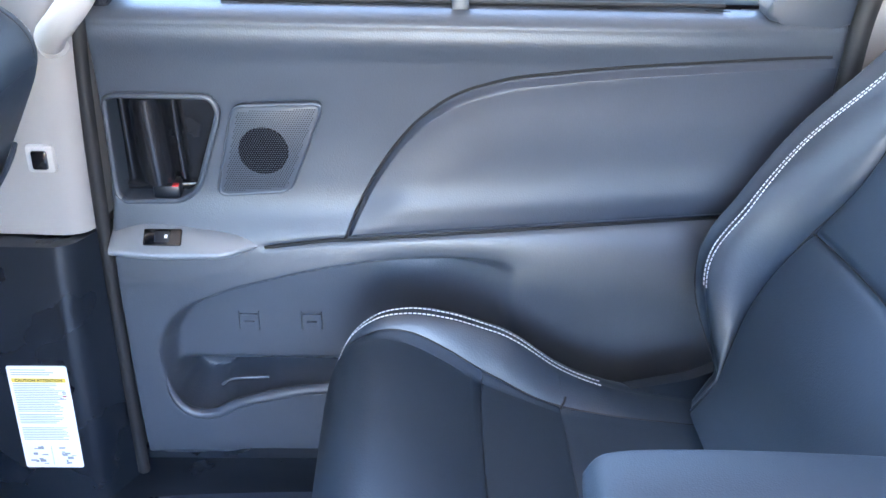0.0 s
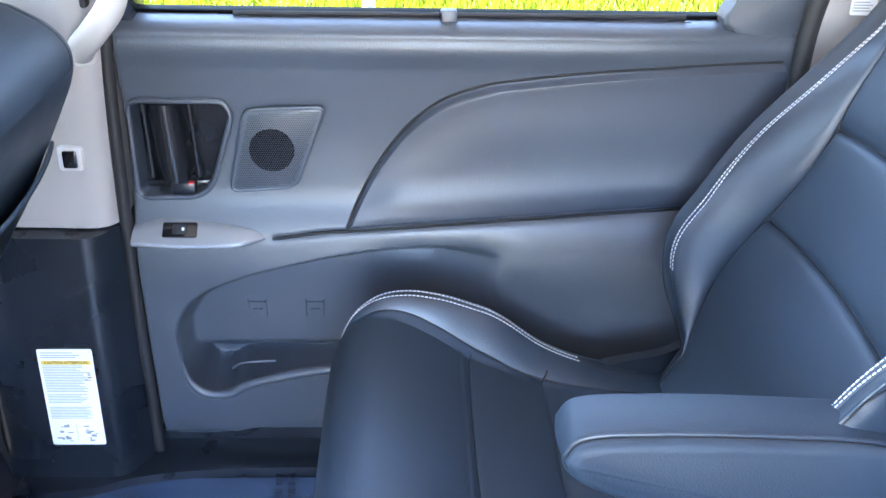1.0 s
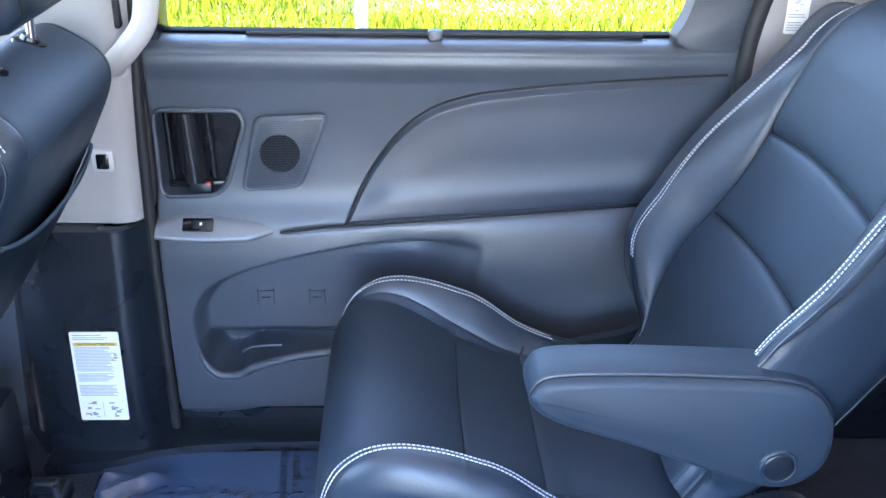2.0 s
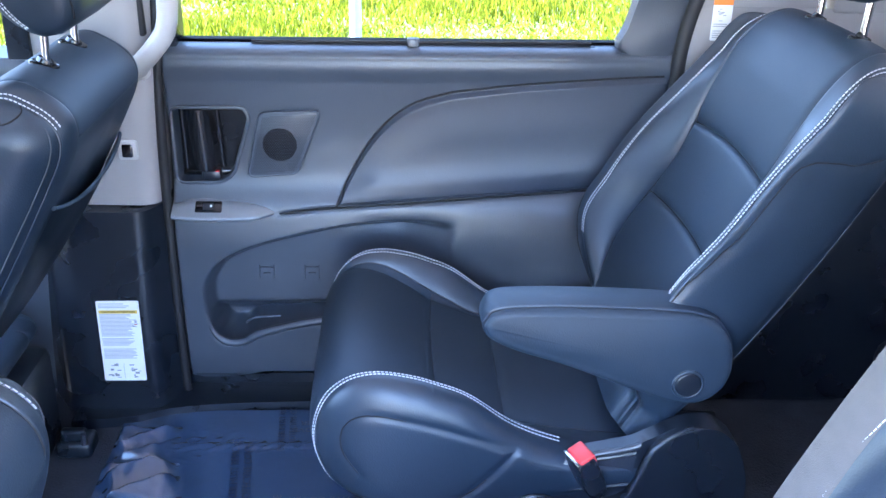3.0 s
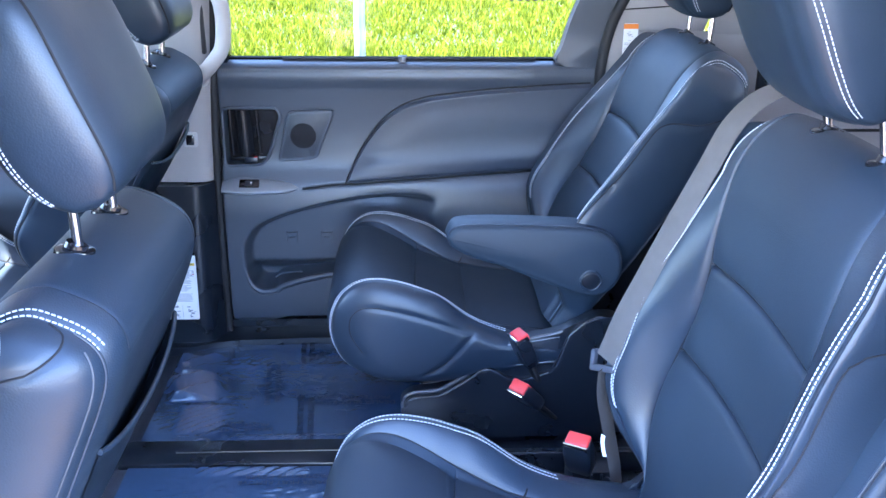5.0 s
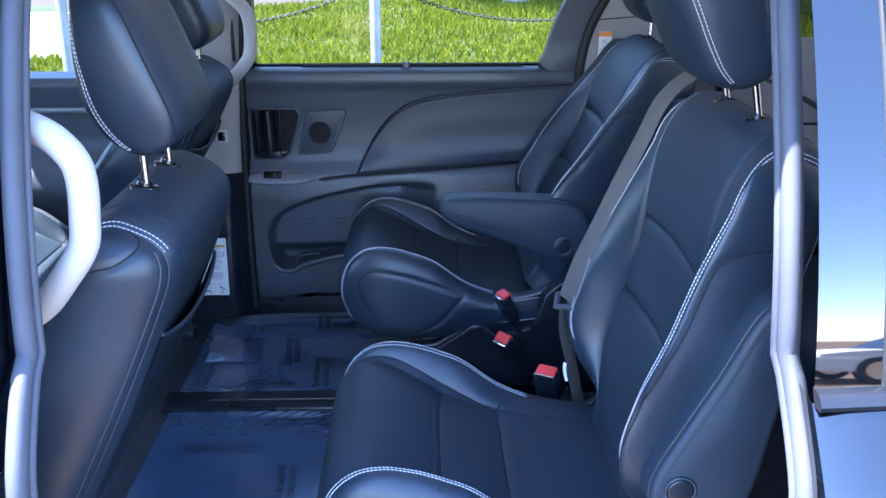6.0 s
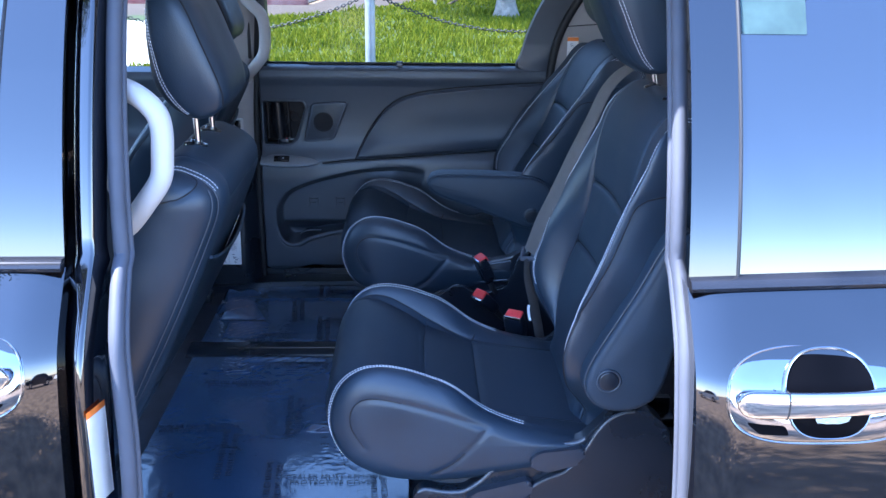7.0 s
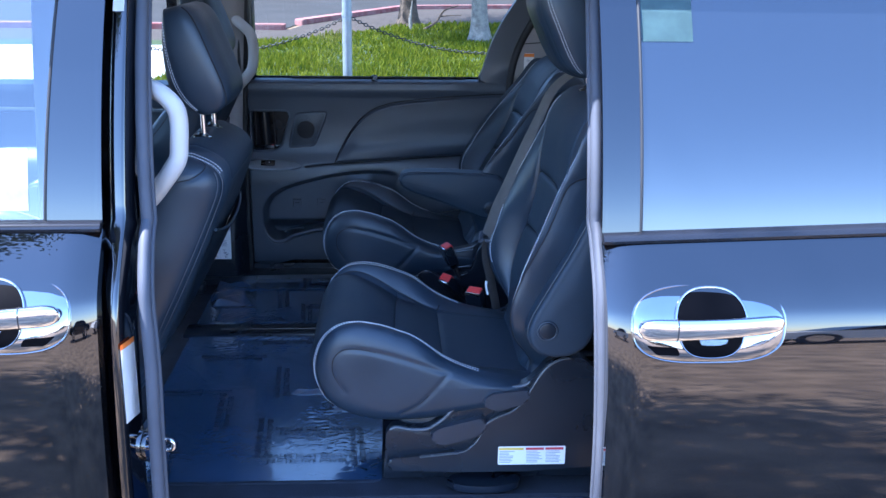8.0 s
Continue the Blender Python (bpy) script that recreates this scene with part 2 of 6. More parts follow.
# ---- seats ----
CUSHION_TOP = [(0.47, 0.690), (0.38, 0.703), (0.29, 0.713), (0.20, 0.728), (0.11, 0.760), (0.04, 0.795), (-0.02, 0.818), (-0.07, 0.823),
               (-0.108, 0.803), (-0.128, 0.755), (-0.124, 0.700), (-0.095, 0.650), (-0.03, 0.617), (0.06, 0.603), (0.17, 0.606), (0.29, 0.625), (0.40, 0.645), (0.47, 0.660)]
CUSHION_HALF = 0.266
CUSHION_PROFILE = curve(CUSHION_TOP, 6000, closed=True)
CUSHION_MID = (0.14, 0.70)
CROSS_SEAMS = (0.084, 0.208)
SIDE_LOOP = curve([(-0.030, 0.690), (-0.056, 0.735), (-0.050, 0.778), (-0.008, 0.797), (0.09, 0.776), (0.212, 0.733)], 60)
SIDE_FOLD = curve([(0.212, 0.733), (0.175, 0.690), (0.140, 0.655), (0.10, 0.632)], 30)


def crease(d, deep, wide):
    """The tuck of a sewn seam at distance d from its line."""
    return deep * np.exp(-np.abs(d) / wide)


def cushion_seam(x):
    """How far off the middle the seam between a cushion's insert and its bolster runs."""
    return spline(x, (-0.13, -0.02, 0.08, 0.20, 0.47), (0.216, 0.210, 0.196, 0.182, 0.176))


def cushion_place(phi, eta, lift=0.0):
    """A place on a seat cushion: phi runs round its side profile from the back of the top over the nose, eta across (-1..1)."""
    k = len(CUSHION_PROFILE)
    prof = CUSHION_PROFILE[np.clip((np.asarray(phi) * k).astype(int), 0, k - 1)]
    x, z = prof[..., 0], prof[..., 1]
    a = np.abs(np.asarray(eta, float))
    y = CUSHION_HALF * a
    e = np.clip(1 - a ** 14.0, 0, 1) ** (1 / 6.0)
    top = ease(0.66, 0.76, z)
    rise = spline(x, (-0.13, -0.08, -0.03, 0.03, 0.09, 0.15, 0.21, 0.27, 0.34, 0.47), (0.0, 0.018, 0.034, 0.051, 0.065, 0.066, 0.049, 0.030, 0.012, 0.0))
    ys = cushion_seam(x)
    up = np.clip((y - ys + 0.012) / (0.234 - ys + 0.012), 0, 1)
    z = z + top * rise * np.sin(up * math.pi / 2) ** 1.3
    # the insert is padded between its seams, the seams are tucked
    inside = np.asarray(y < ys, float)
    front = ease(0.66, 0.72, z)
    tuck = crease(y - ys, 0.0075, 0.0042)
    pad = 0.0055 * inside * (1 - np.exp(-(ys - y) / 0.03)) * front
    for sx in CROSS_SEAMS:
        d = x - sx - 0.12 * y * y
        tuck = np.maximum(tuck, inside * crease(d, 0.0105, 0.0040) * top)
        pad = pad - inside * 0.0050 * np.exp(-np.abs(d) / 0.028) * top
    tuck = np.maximum(tuck, crease(y - 0.2285, 0.0030, 0.0030))
    cx, cz = CUSHION_MID
    r = np.hypot(x - cx, z - cz) + 1e-6
    g = e * (1 + (pad - tuck * ease(0.62, 0.68, z)) / r)
    px, pz = cx + (x - cx) * g, cz + (z - cz) * g
    px = px + 0.022 * ease(0.10, -0.10, px)
    # the side wall swells, with a sewn panel in it
    wall = ease(0.94, 0.60, e)
    loop = np.vstack((SIDE_LOOP, SIDE_FOLD))
    d = np.full(np.shape(px), 9.0)
    for (ax, az), (bx, bz) in zip(loop[:-1:2], loop[2::2]):
        t = np.clip(((px - ax) * (bx - ax) + (pz - az) * (bz - az)) / ((bx - ax) ** 2 + (bz - az) ** 2), 0, 1)
        d = np.minimum(d, np.hypot(px - ax - t * (bx - ax), pz - az - t * (bz - az)))
    y = y + wall * (0.005 * (1 - e * e) - 0.0028 * np.exp(-(d / 0.007) ** 2) + 0.002)
    return np.stack([px, np.sign(eta) * y, pz + lift], -1)


def phi_near(x):
    """The phi at which the profile's top stands at x."""
    p = CUSHION_PROFILE[:3300]
    return float(np.argmin(np.abs(p[:, 0] - x))) / len(CUSHION_PROFILE)


def cushion(ob, x, y0):
    """A chair's cushion: a padded insert in three panels, bolsters, side walls, seams and white stitching."""
    at = np.array((x, y0, 0))
    phis = set(np.linspace(0, 1, 330, endpoint=False))
    for sx in CROSS_SEAMS:
        phis |= {phi_near(sx + d) for d in (-0.012, -0.008, -0.005, -0.003, -0.0015, 0, 0.0015, 0.003, 0.005, 0.008, 0.012)}
    phis = np.array(sorted(phis))
    xs = CUSHION_PROFILE[(phis * len(CUSHION_PROFILE)).astype(int)][:, 0]
    seam = cushion_seam(xs) / CUSHION_HALF
    k = np.linspace(0, 1, 22)
    cols = [seam * t for t in 1 - (1 - k) ** 2.0]
    insert_end = len(cols)
    stitch_eta = 0.2285 / CUSHION_HALF
    k = np.linspace(0, 1, 18)[1:]
    cols += [seam + (stitch_eta - seam) * t for t in 0.5 - 0.5 * np.cos(k * math.pi)]
    e0 = (1 - stitch_eta ** 14) ** (1 / 6)
    for t in np.linspace(0, 1, 60)[1:]:
        e = e0 * (1 - t) + 0.001 * t
        cols.append(np.full_like(xs, (1 - e ** 6) ** (1 / 14)))
    half = np.array([cushion_place(phis, c) for c in cols])
    both = np.concatenate((half[:0:-1] * np.array((1, -1, 1)), half)) + at
    n = len(half)
    face = both[n - insert_end:n + insert_end - 1]
    cu = part("cushion", grid_mesh(face, close_v=True), LEATHER_FACE, ob, "smooth dark leather seat insert")
    part("cushion_bolster", grid_mesh(both[:n - insert_end + 1], close_v=True), LEATHER, cu)
    part("cushion_bolster", grid_mesh(both[n + insert_end - 2:], close_v=True), LEATHER, cu)
    for side in (-1, 1):
        for e in (0.2248, 0.2322):
            ph = np.linspace(phi_near(0.29 if side < 0 else 0.27), 0.655 if side < 0 else 0.56, 420)
            line = cushion_place(ph, np.full_like(ph, side * e / CUSHION_HALF), 0.0012) + at - np.array((0.0008, side * (0.0014 if e < 0.228 else -0.0008), 0))
            part("stitching", stitches([line], r=0.00085), THREAD, cu, "white double stitching", smooth=False)
        ph = np.linspace(phi_near(0.40), 0.60, 200)
        line = cushion_place(ph, side * cushion_seam(CUSHION_PROFILE[(ph * 6000).astype(int)][:, 0]) / CUSHION_HALF) + at
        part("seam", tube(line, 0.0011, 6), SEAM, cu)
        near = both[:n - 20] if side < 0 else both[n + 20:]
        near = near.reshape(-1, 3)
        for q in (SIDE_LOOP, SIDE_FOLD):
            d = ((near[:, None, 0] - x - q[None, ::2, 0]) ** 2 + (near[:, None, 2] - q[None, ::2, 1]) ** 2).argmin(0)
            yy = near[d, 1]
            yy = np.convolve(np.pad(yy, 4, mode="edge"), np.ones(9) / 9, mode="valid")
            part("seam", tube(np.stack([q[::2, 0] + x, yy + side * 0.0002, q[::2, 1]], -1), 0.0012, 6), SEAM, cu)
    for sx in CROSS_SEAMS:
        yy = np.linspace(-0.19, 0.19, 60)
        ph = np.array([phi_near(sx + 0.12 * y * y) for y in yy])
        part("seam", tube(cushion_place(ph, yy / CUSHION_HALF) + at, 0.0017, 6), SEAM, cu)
    return cu


def on_skin(rings, rows, cols, lift=0.0012):
    """Places on a lofted skin at fractional rows and columns, lifted off it."""
    n, m = rings.shape[:2]
    h = n // 2
    turn = np.cross(np.roll(rings[h], -1, 0) - rings[h], rings[h + 1] - rings[h])
    facing = math.copysign(1.0, float((turn * (rings[h] - rings[h].mean(0))).sum()))
    out = []
    for r, c in zip(rows, cols):
        r = min(max(r, 0), n - 1.001)
        i, j = int(r), int(math.floor(c))
        a, b = r - i, c - math.floor(c)
        q = (1 - a) * ((1 - b) * rings[i, j % m] + b * rings[i, (j + 1) % m]) + a * ((1 - b) * rings[i + 1, j % m] + b * rings[i + 1, (j + 1) % m])
        along = rings[i, (j + 1) % m] - rings[i, j % m]
        upward = rings[i + 1, j % m] - rings[i, j % m]
        nrm = np.cross(along, upward) * facing
        out.append(q + nrm / (np.linalg.norm(nrm) + 1e-12) * lift)
    return np.array(out)


def lean(points, pivot, angle, y0):
    """Backrest places (forward, across, up) into the van: the pivot's x and z, the lean to the rear in degrees, the seat's middle line."""
    p = np.asarray(points, float)
    s, c = math.sin(radians(angle)), math.cos(radians(angle))
    return np.stack([pivot[0] - p[..., 0] * c + p[..., 2] * s, y0 + p[..., 1], pivot[1] + p[..., 0] * s + p[..., 2] * c], -1)


def headrest_rings(base, tilt, half=0.135, tall=0.235, deep=0.070, front_top=(1.0, 1.0, 1.0)):
    """A padded head restraint in backrest places: its foot stands at base (forward, up); tilt: degrees forward."""
    rings = []
    s, c = math.sin(radians(tilt)), math.cos(radians(tilt))
    for t in np.linspace(0, 1, 42):
        q = abs(2 * t - 1)
        e = max(0.0, 1 - q ** 5) ** (1 / 2.6)
        e = max(e, 0.02)
        w = half * (0.93 + 0.07 * math.sin(math.pi * t)) * (0.80 + 0.20 * e)
        d = deep * e * (0.86 + 0.2 * t)
        ring = []
        for k in range(64):
            a = k / 64 * math.tau
            x = math.copysign(abs(math.cos(a)) ** 0.45, math.cos(a)) * d
            y = math.copysign(abs(math.sin(a)) ** 0.42, math.sin(a)) * w
            groove = 0.003 * math.exp(-((abs(y) - 0.098) / 0.004) ** 2) if x > 0 else 0
            x = x * (float(spline(t, (0, 0.15, 0.35, 0.6, 0.85, 1), (0.66, 0.9, 1.0, front_top[0], front_top[1], front_top[2]))) if x > 0 else 1.0)
            x = x + (0.012 * (1 - (y / w) ** 2) if x > 0 else 0) - groove
            v = t * tall
            ring.append((base[0] + x * c + v * s, y, base[1] + v * c - x * s))
        rings.append(ring)
    return np.array(rings)


BACK_U = (-0.06, 0.05, 0.15, 0.25, 0.36, 0.50)
BACK_SEAMS = (0.169, 0.325)


def chair_back_profile(s, u):
    """Forward and across of a second-row backrest's face: s is 0 in the middle, 1 at the insert's seam, 2 at the stitching."""
    fi = spline(u, BACK_U, (-0.020, -0.004, -0.001, 0.002, 0.022, 0.036))
    fc = spline(u, BACK_U, (-0.030, 0.058, 0.066, 0.058, 0.043, 0.018))
    ys = spline(u, BACK_U, (0.188, 0.244, 0.248, 0.258, 0.241, 0.230))
    yi = spline(u, BACK_U, (0.168, 0.205, 0.208, 0.188, 0.184, 0.186))
    a = np.abs(s)
    t = np.clip(a - 1, 0, 1)
    y = np.where(a < 1, yi * a, yi + (ys - yi) * t)
    f = np.where(a < 1, fi - 0.006 * (1 - a * a), fi + (fc - fi) * np.sin(t * math.pi / 2) ** 0.85)
    return f, np.sign(s) * y


def chair_back(ob, pv, recline, y0, wide, stretch=1.0, plump=0.020):
    """A second-row backrest: three insert panels, bolsters that run over the top, side walls, rear shell, stitching and piping."""
    k = np.linspace(0, 1, 20)
    half = list(1 - (1 - k) ** 2.0) + list(1 + (0.5 - 0.5 * np.cos(np.linspace(0, 1, 18)[1:] * math.pi)))
    cols = np.array([-c for c in half[:0:-1]] + half)
    mid, ins = len(half) - 1, 19
    u_dome = 0.455
    us = set(np.linspace(-0.115, u_dome, 80))
    for q in BACK_SEAMS:
        us |= {q + d for d in (-0.012, -0.008, -0.005, -0.003, -0.0015, 0, 0.0015, 0.003, 0.005, 0.008, 0.012)}
    us = np.array(sorted(us))
    rows = []
    a = np.abs(cols)
    arch = 0.013 * np.clip(1 - a * a, 0, 1)
    crown = 0.582 - 0.010 * (a / 2) ** 2 - 0.018 * (a / 2) ** 5
    f_top, f_rear = -0.030, -0.125 + 0.012 * (a / 2) ** 4
    for u in us:
        uu = u + arch * ease(-0.06, 0.1, u) * ease(u_dome, 0.36, u)
        f, y = chair_back_profile(cols, uu)
        d = (1 - a) * 0.19
        inside = (a < 1).astype(float)
        tuck = crease(d, 0.0075, 0.0042)
        pad = 0.005 * inside * (1 - np.exp(-np.abs(d) / 0.03))
        for q in BACK_SEAMS:
            tuck = np.maximum(tuck, inside * crease(u - q, 0.0095, 0.0042))
            pad = pad - 0.007 * inside * np.exp(-np.abs(u - q) / 0.030)
        tuck = np.maximum(tuck, crease((2 - a) * 0.06, 0.003, 0.003))
        rows.append(np.stack([f + pad - tuck, y, uu], -1))
    last = rows[-1].copy()
    for phi in np.linspace(0, math.pi, 46)[1:]:
        c, q = math.cos(phi), math.sin(phi)
        front = last[:, 0] - f_top
        f = f_top + (front * c if c > 0 else -(f_top - f_rear) * abs(c) ** 0.62)
        u = last[:, 2] + (crown - last[:, 2]) * q ** (0.86 if c > 0 else 0.62)
        narrow = 1 - 0.10 * ease(0, math.pi / 2, phi) * (a / 2) ** 0.5
        d = (1 - a) * 0.19
        rows.append(np.stack([f, last[:, 1] * narrow, u - crease(d, 0.004, 0.004) * q], -1))
    n_front = len(us)
    crown_row = n_front + 22
    end = rows[-1]
    for u in np.linspace(u_dome, -0.115, 26)[1:]:
        t = (u_dome - u) / (u_dome + 0.115)
        rows.append(np.stack([end[:, 0] + 0.035 * t * t, end[:, 1] * (1 + 0.06 * math.sin(t * math.pi)), np.full(len(cols), u)], -1))
    P = np.array(rows)
    P[..., 2] *= stretch
    P[..., 1] *= np.where(P[..., 1] < 0, wide[0], wide[1])

    def put(q):
        return lean(q, pv, recline, y0)
    # side walls span from the stitching to the rear edge
    walls, lines, wall_of = [], {}, {}
    for side, j in ((-1, 0), (1, len(cols) - 1)):
        edge = P[:, j]
        front, rear = edge[:crown_row + 1], edge[crown_row:][::-1]
        fl = np.concatenate(([0], np.cumsum(np.linalg.norm(np.diff(front, axis=0), axis=1))))
        rl = np.concatenate(([0], np.cumsum(np.linalg.norm(np.diff(rear, axis=0), axis=1))))
        rear = np.stack([np.interp(fl / fl[-1], rl / rl[-1], rear[:, c]) for c in range(3)], -1)
        t = np.linspace(0, 1, 34)
        t = 0.5 - 0.5 * np.cos(t * math.pi)
        gap = np.linalg.norm(front - rear, axis=1)
        swell = np.minimum(0.040, gap * 0.30)
        W = front[:, None] * (1 - t[None, :, None]) + rear[:, None] * t[None, :, None]
        bulge = swell[:, None] * np.clip(1 - np.abs(2 * t - 1) ** 2.6, 0, 1)[None] ** 0.62
        at_u = front[:, None, 2]
        line_t = 0.17 + 0.10 * ease(0.05, 0.30, at_u) + 0.75 * ease(0.36, 0.50, at_u) ** 1.4
        tuck = crease((t[None] - line_t) * np.maximum(gap, 0.02)[:, None] * 1.15, 0.0045, 0.0045) * ease(0.02, 0.06, gap)[:, None]
        W[..., 1] += side * (bulge - tuck)
        W[..., 0] += plump * np.sin(math.pi * np.clip(t / 0.48, 0, 1))[None] * ease(0.03, 0.12, gap)[:, None]
        walls.append(grid_mesh(put(W)))
        wall_of[side] = W
        seam = []
        for i in range(6, len(W)):
            lt = float(np.ravel(line_t[i])[0])
            if lt > 0.97:
                break
            seam.append([np.interp(lt, t, W[i, :, c]) for c in range(3)])
        lines[side] = (np.array(seam) + np.array((0, side * 0.0006, 0)), W[12:crown_row - 4, -1], front)
    m0, m1 = mid - ins, mid + ins
    shell = merge(grid_mesh(put(P[:, :m0 + 1])), grid_mesh(put(P[:, m1:])), grid_mesh(put(P[n_front + 38:, m0:m1 + 1])), *walls)
    bk = part("backrest", shell, LEATHER, ob)
    cut = [0] + [int(np.argmin(np.abs(us - q))) for q in BACK_SEAMS] + [n_front + 38]
    for r0, r1, nm in zip(cut[:-1], cut[1:], ("lower_insert", "middle_insert", "upper_insert")):
        part(nm, grid_mesh(put(P[r0:r1 + 1, m0:m1 + 1])), LEATHER_FACE, bk, "matt dark leather insert panel")
    for r in cut[1:3]:
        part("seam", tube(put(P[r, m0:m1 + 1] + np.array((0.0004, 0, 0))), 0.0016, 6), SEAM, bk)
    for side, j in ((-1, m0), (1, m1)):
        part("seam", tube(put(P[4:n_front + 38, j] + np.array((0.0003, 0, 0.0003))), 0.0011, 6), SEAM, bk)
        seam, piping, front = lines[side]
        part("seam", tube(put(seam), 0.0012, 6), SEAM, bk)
        part("piping", tube(put(piping), 0.0022, 8), LEATHER, bk)
        part("piping", tube(put(wall_of[side][14:crown_row - 10, -6] + np.array((0, side * 0.0008, 0))), 0.0011, 6), EDGE_GREY, bk)
        # two rows of thread beside the bolster seam, running over the shoulder
        skin = (P[:, ::-1] if side > 0 else P)[19:crown_row + 12]
        for away in (0.0022, 0.0092):
            line = []
            for i in range(1, len(skin) - 1):
                d = np.concatenate(([0], np.cumsum(np.linalg.norm(np.diff(skin[i, :16], axis=0), axis=1))))
                q = np.array([np.interp(away, d, skin[i, :16, c]) for c in range(3)])
                k_ = int(np.clip(np.searchsorted(d, away), 1, 14))
                nrm = np.cross(skin[i, k_ + 1] - skin[i, k_ - 1], skin[i + 1, k_] - skin[i - 1, k_])
                nrm /= np.linalg.norm(nrm) + 1e-9
                if nrm @ np.array((q[0] + 0.04, 0, max(0.0, q[2] - 0.45 * stretch))) < 0:
                    nrm = -nrm
                line.append(q + nrm * 0.0012)
            part("stitching", stitches([put(np.array(line))], r=0.0009), THREAD, bk, "white double stitching", smooth=False)
    return bk


def map_pocket(bk, pv, recline, y0, tall):
    """A slack pocket sewn on the rear of a front chair's backrest."""
    us, yy = np.linspace(0.0, 0.36, 34), np.linspace(-0.185, 0.185, 34)
    pts = []
    for u in us:
        t = (0.455 - u) / 0.57
        bulge = 0.016 * np.cos(yy / 0.19 * math.pi / 2) ** 0.6 * (0.3 + 0.7 * u / 0.36)
        f = -0.128 + 0.035 * t * t + 0.012 * (np.abs(yy) / 0.24) ** 4 - bulge
        pts.append(np.stack([f, yy, np.full_like(yy, u * tall) + 0.020 * (yy / 0.19) ** 2], -1))
    pk = grid_mesh(lean(pts, pv, recline, y0))
    bmesh.ops.solidify(pk, geom=pk.faces[:], thickness=0.004)
    pk = part("map_pocket", pk, LEATHER, bk, "slack black leather map pocket")
    part("piping", tube(lean(np.array(pts[-1]), pv, recline, y0), 0.0035, 8), LEATHER, pk)


def head_restraint(ob, pv, recline, y0, base, tilt, tall, front_top, posts):
    """A padded head restraint on two polished posts; posts: (forward, across, up) of a collar."""
    rings = headrest_rings(base, tilt, tall=tall, front_top=front_top)
    hr = part("headrest", grid_mesh(lean(rings, pv, recline, y0), close_v=True, cap=True), LEATHER, ob)
    for side in (-1, 1):
        for k in (11.2, 12.3):
            line = lean(on_skin(rings, np.linspace(4, 37, 90), np.full(90, k if side > 0 else 64 - k)), pv, recline, y0)
            part("stitching", stitches([line]), THREAD, hr, "white double stitching", smooth=False)
        line = rings[2:40, 22 if side > 0 else 42] + np.array((-0.0004, side * 0.0004, 0))
        part("seam", tube(lean(line, pv, recline, y0), 0.0016, 6), SEAM, hr)
        f, y, u = posts
        q = lean(np.array([(f - 0.026, side * y, u - 0.05), (f + 0.043, side * y, base[1] + 0.04)]), pv, recline, y0)
        post = part("headrest_post", tube(q, 0.0062, 14), STEEL, ob, "polished steel post")
        q2 = lean(np.array([(f - 0.002, side * y, u - 0.012), (f, side * y, u), (f, side * y, u + 0.004), (f + 0.001, side * y, u + 0.005), (f + 0.001, side * y, u + 0.010)]), pv, recline, y0)
        part("collar", tube(q2, np.array((0.0185, 0.0185, 0.0165, 0.0105, 0.0095)), 20, flat=1.25), MOULDING, post, "black plastic collar")


def second_row_chair(label, x, y0, back_y, recline, pivot, arm, arm_at, wide=(1.0, 1.0), plump=0.018):
    """A captain's chair. x shifts the cushion; arm: degrees by which the armrest is folded up from level; arm_at: its knob."""
    ob = thing("captains_chair", label, "car seat", "second-row chairs", at=(x + 0.2, y0, 0.43))
    cushion(ob, x, y0)
    chair_back(ob, pivot, recline, back_y, wide, plump=plump)
    head_restraint(ob, pivot, recline, back_y, (0.014, 0.622), 38.0, 0.24, (1.0, 1.0, 1.0), (-0.022, 0.082, 0.574))
    armrest(ob, arm_at, y0, arm)
    chair_base(ob, x, y0, y0 > 0.3)
    return ob


def front_chair(x, y0, recline, pivot, tilt, pedestal, top, base, tall):
    """A front chair seen from behind; pedestal: how far its base reaches to the rear; base: foot of the head restraint."""
    ob = thing("front_chair", "black leather front chair with rear map pocket", "car seat", "front chairs", at=(x + 0.2, y0, 0.43))
    cushion(ob, x, y0)
    map_pocket(chair_back(ob, pivot, recline, y0, (1.0, 1.0), top), pivot, recline, y0, top)
    head_restraint(ob, pivot, recline, y0, base, tilt, tall, (0.72, 0.30, 0.0), (base[0] + 0.013, 0.07, 0.575 * top))
    part("pedestal", box(x + 0.02, x + pedestal, y0 - 0.20, y0 + 0.22, 0.42, 0.64, 0.02), BLACK_PLASTIC, ob, "black plastic seat base")
    return ob


ARM = [(-0.300, 0.092), (-0.282, 0.114), (-0.22, 0.119), (-0.10, 0.116), (0.01, 0.106), (0.052, 0.075), (0.066, 0.03), (0.058, -0.012), (0.025, -0.038), (-0.02, -0.036),
       (-0.09, -0.010), (-0.18, 0.026), (-0.255, 0.052), (-0.290, 0.072)]


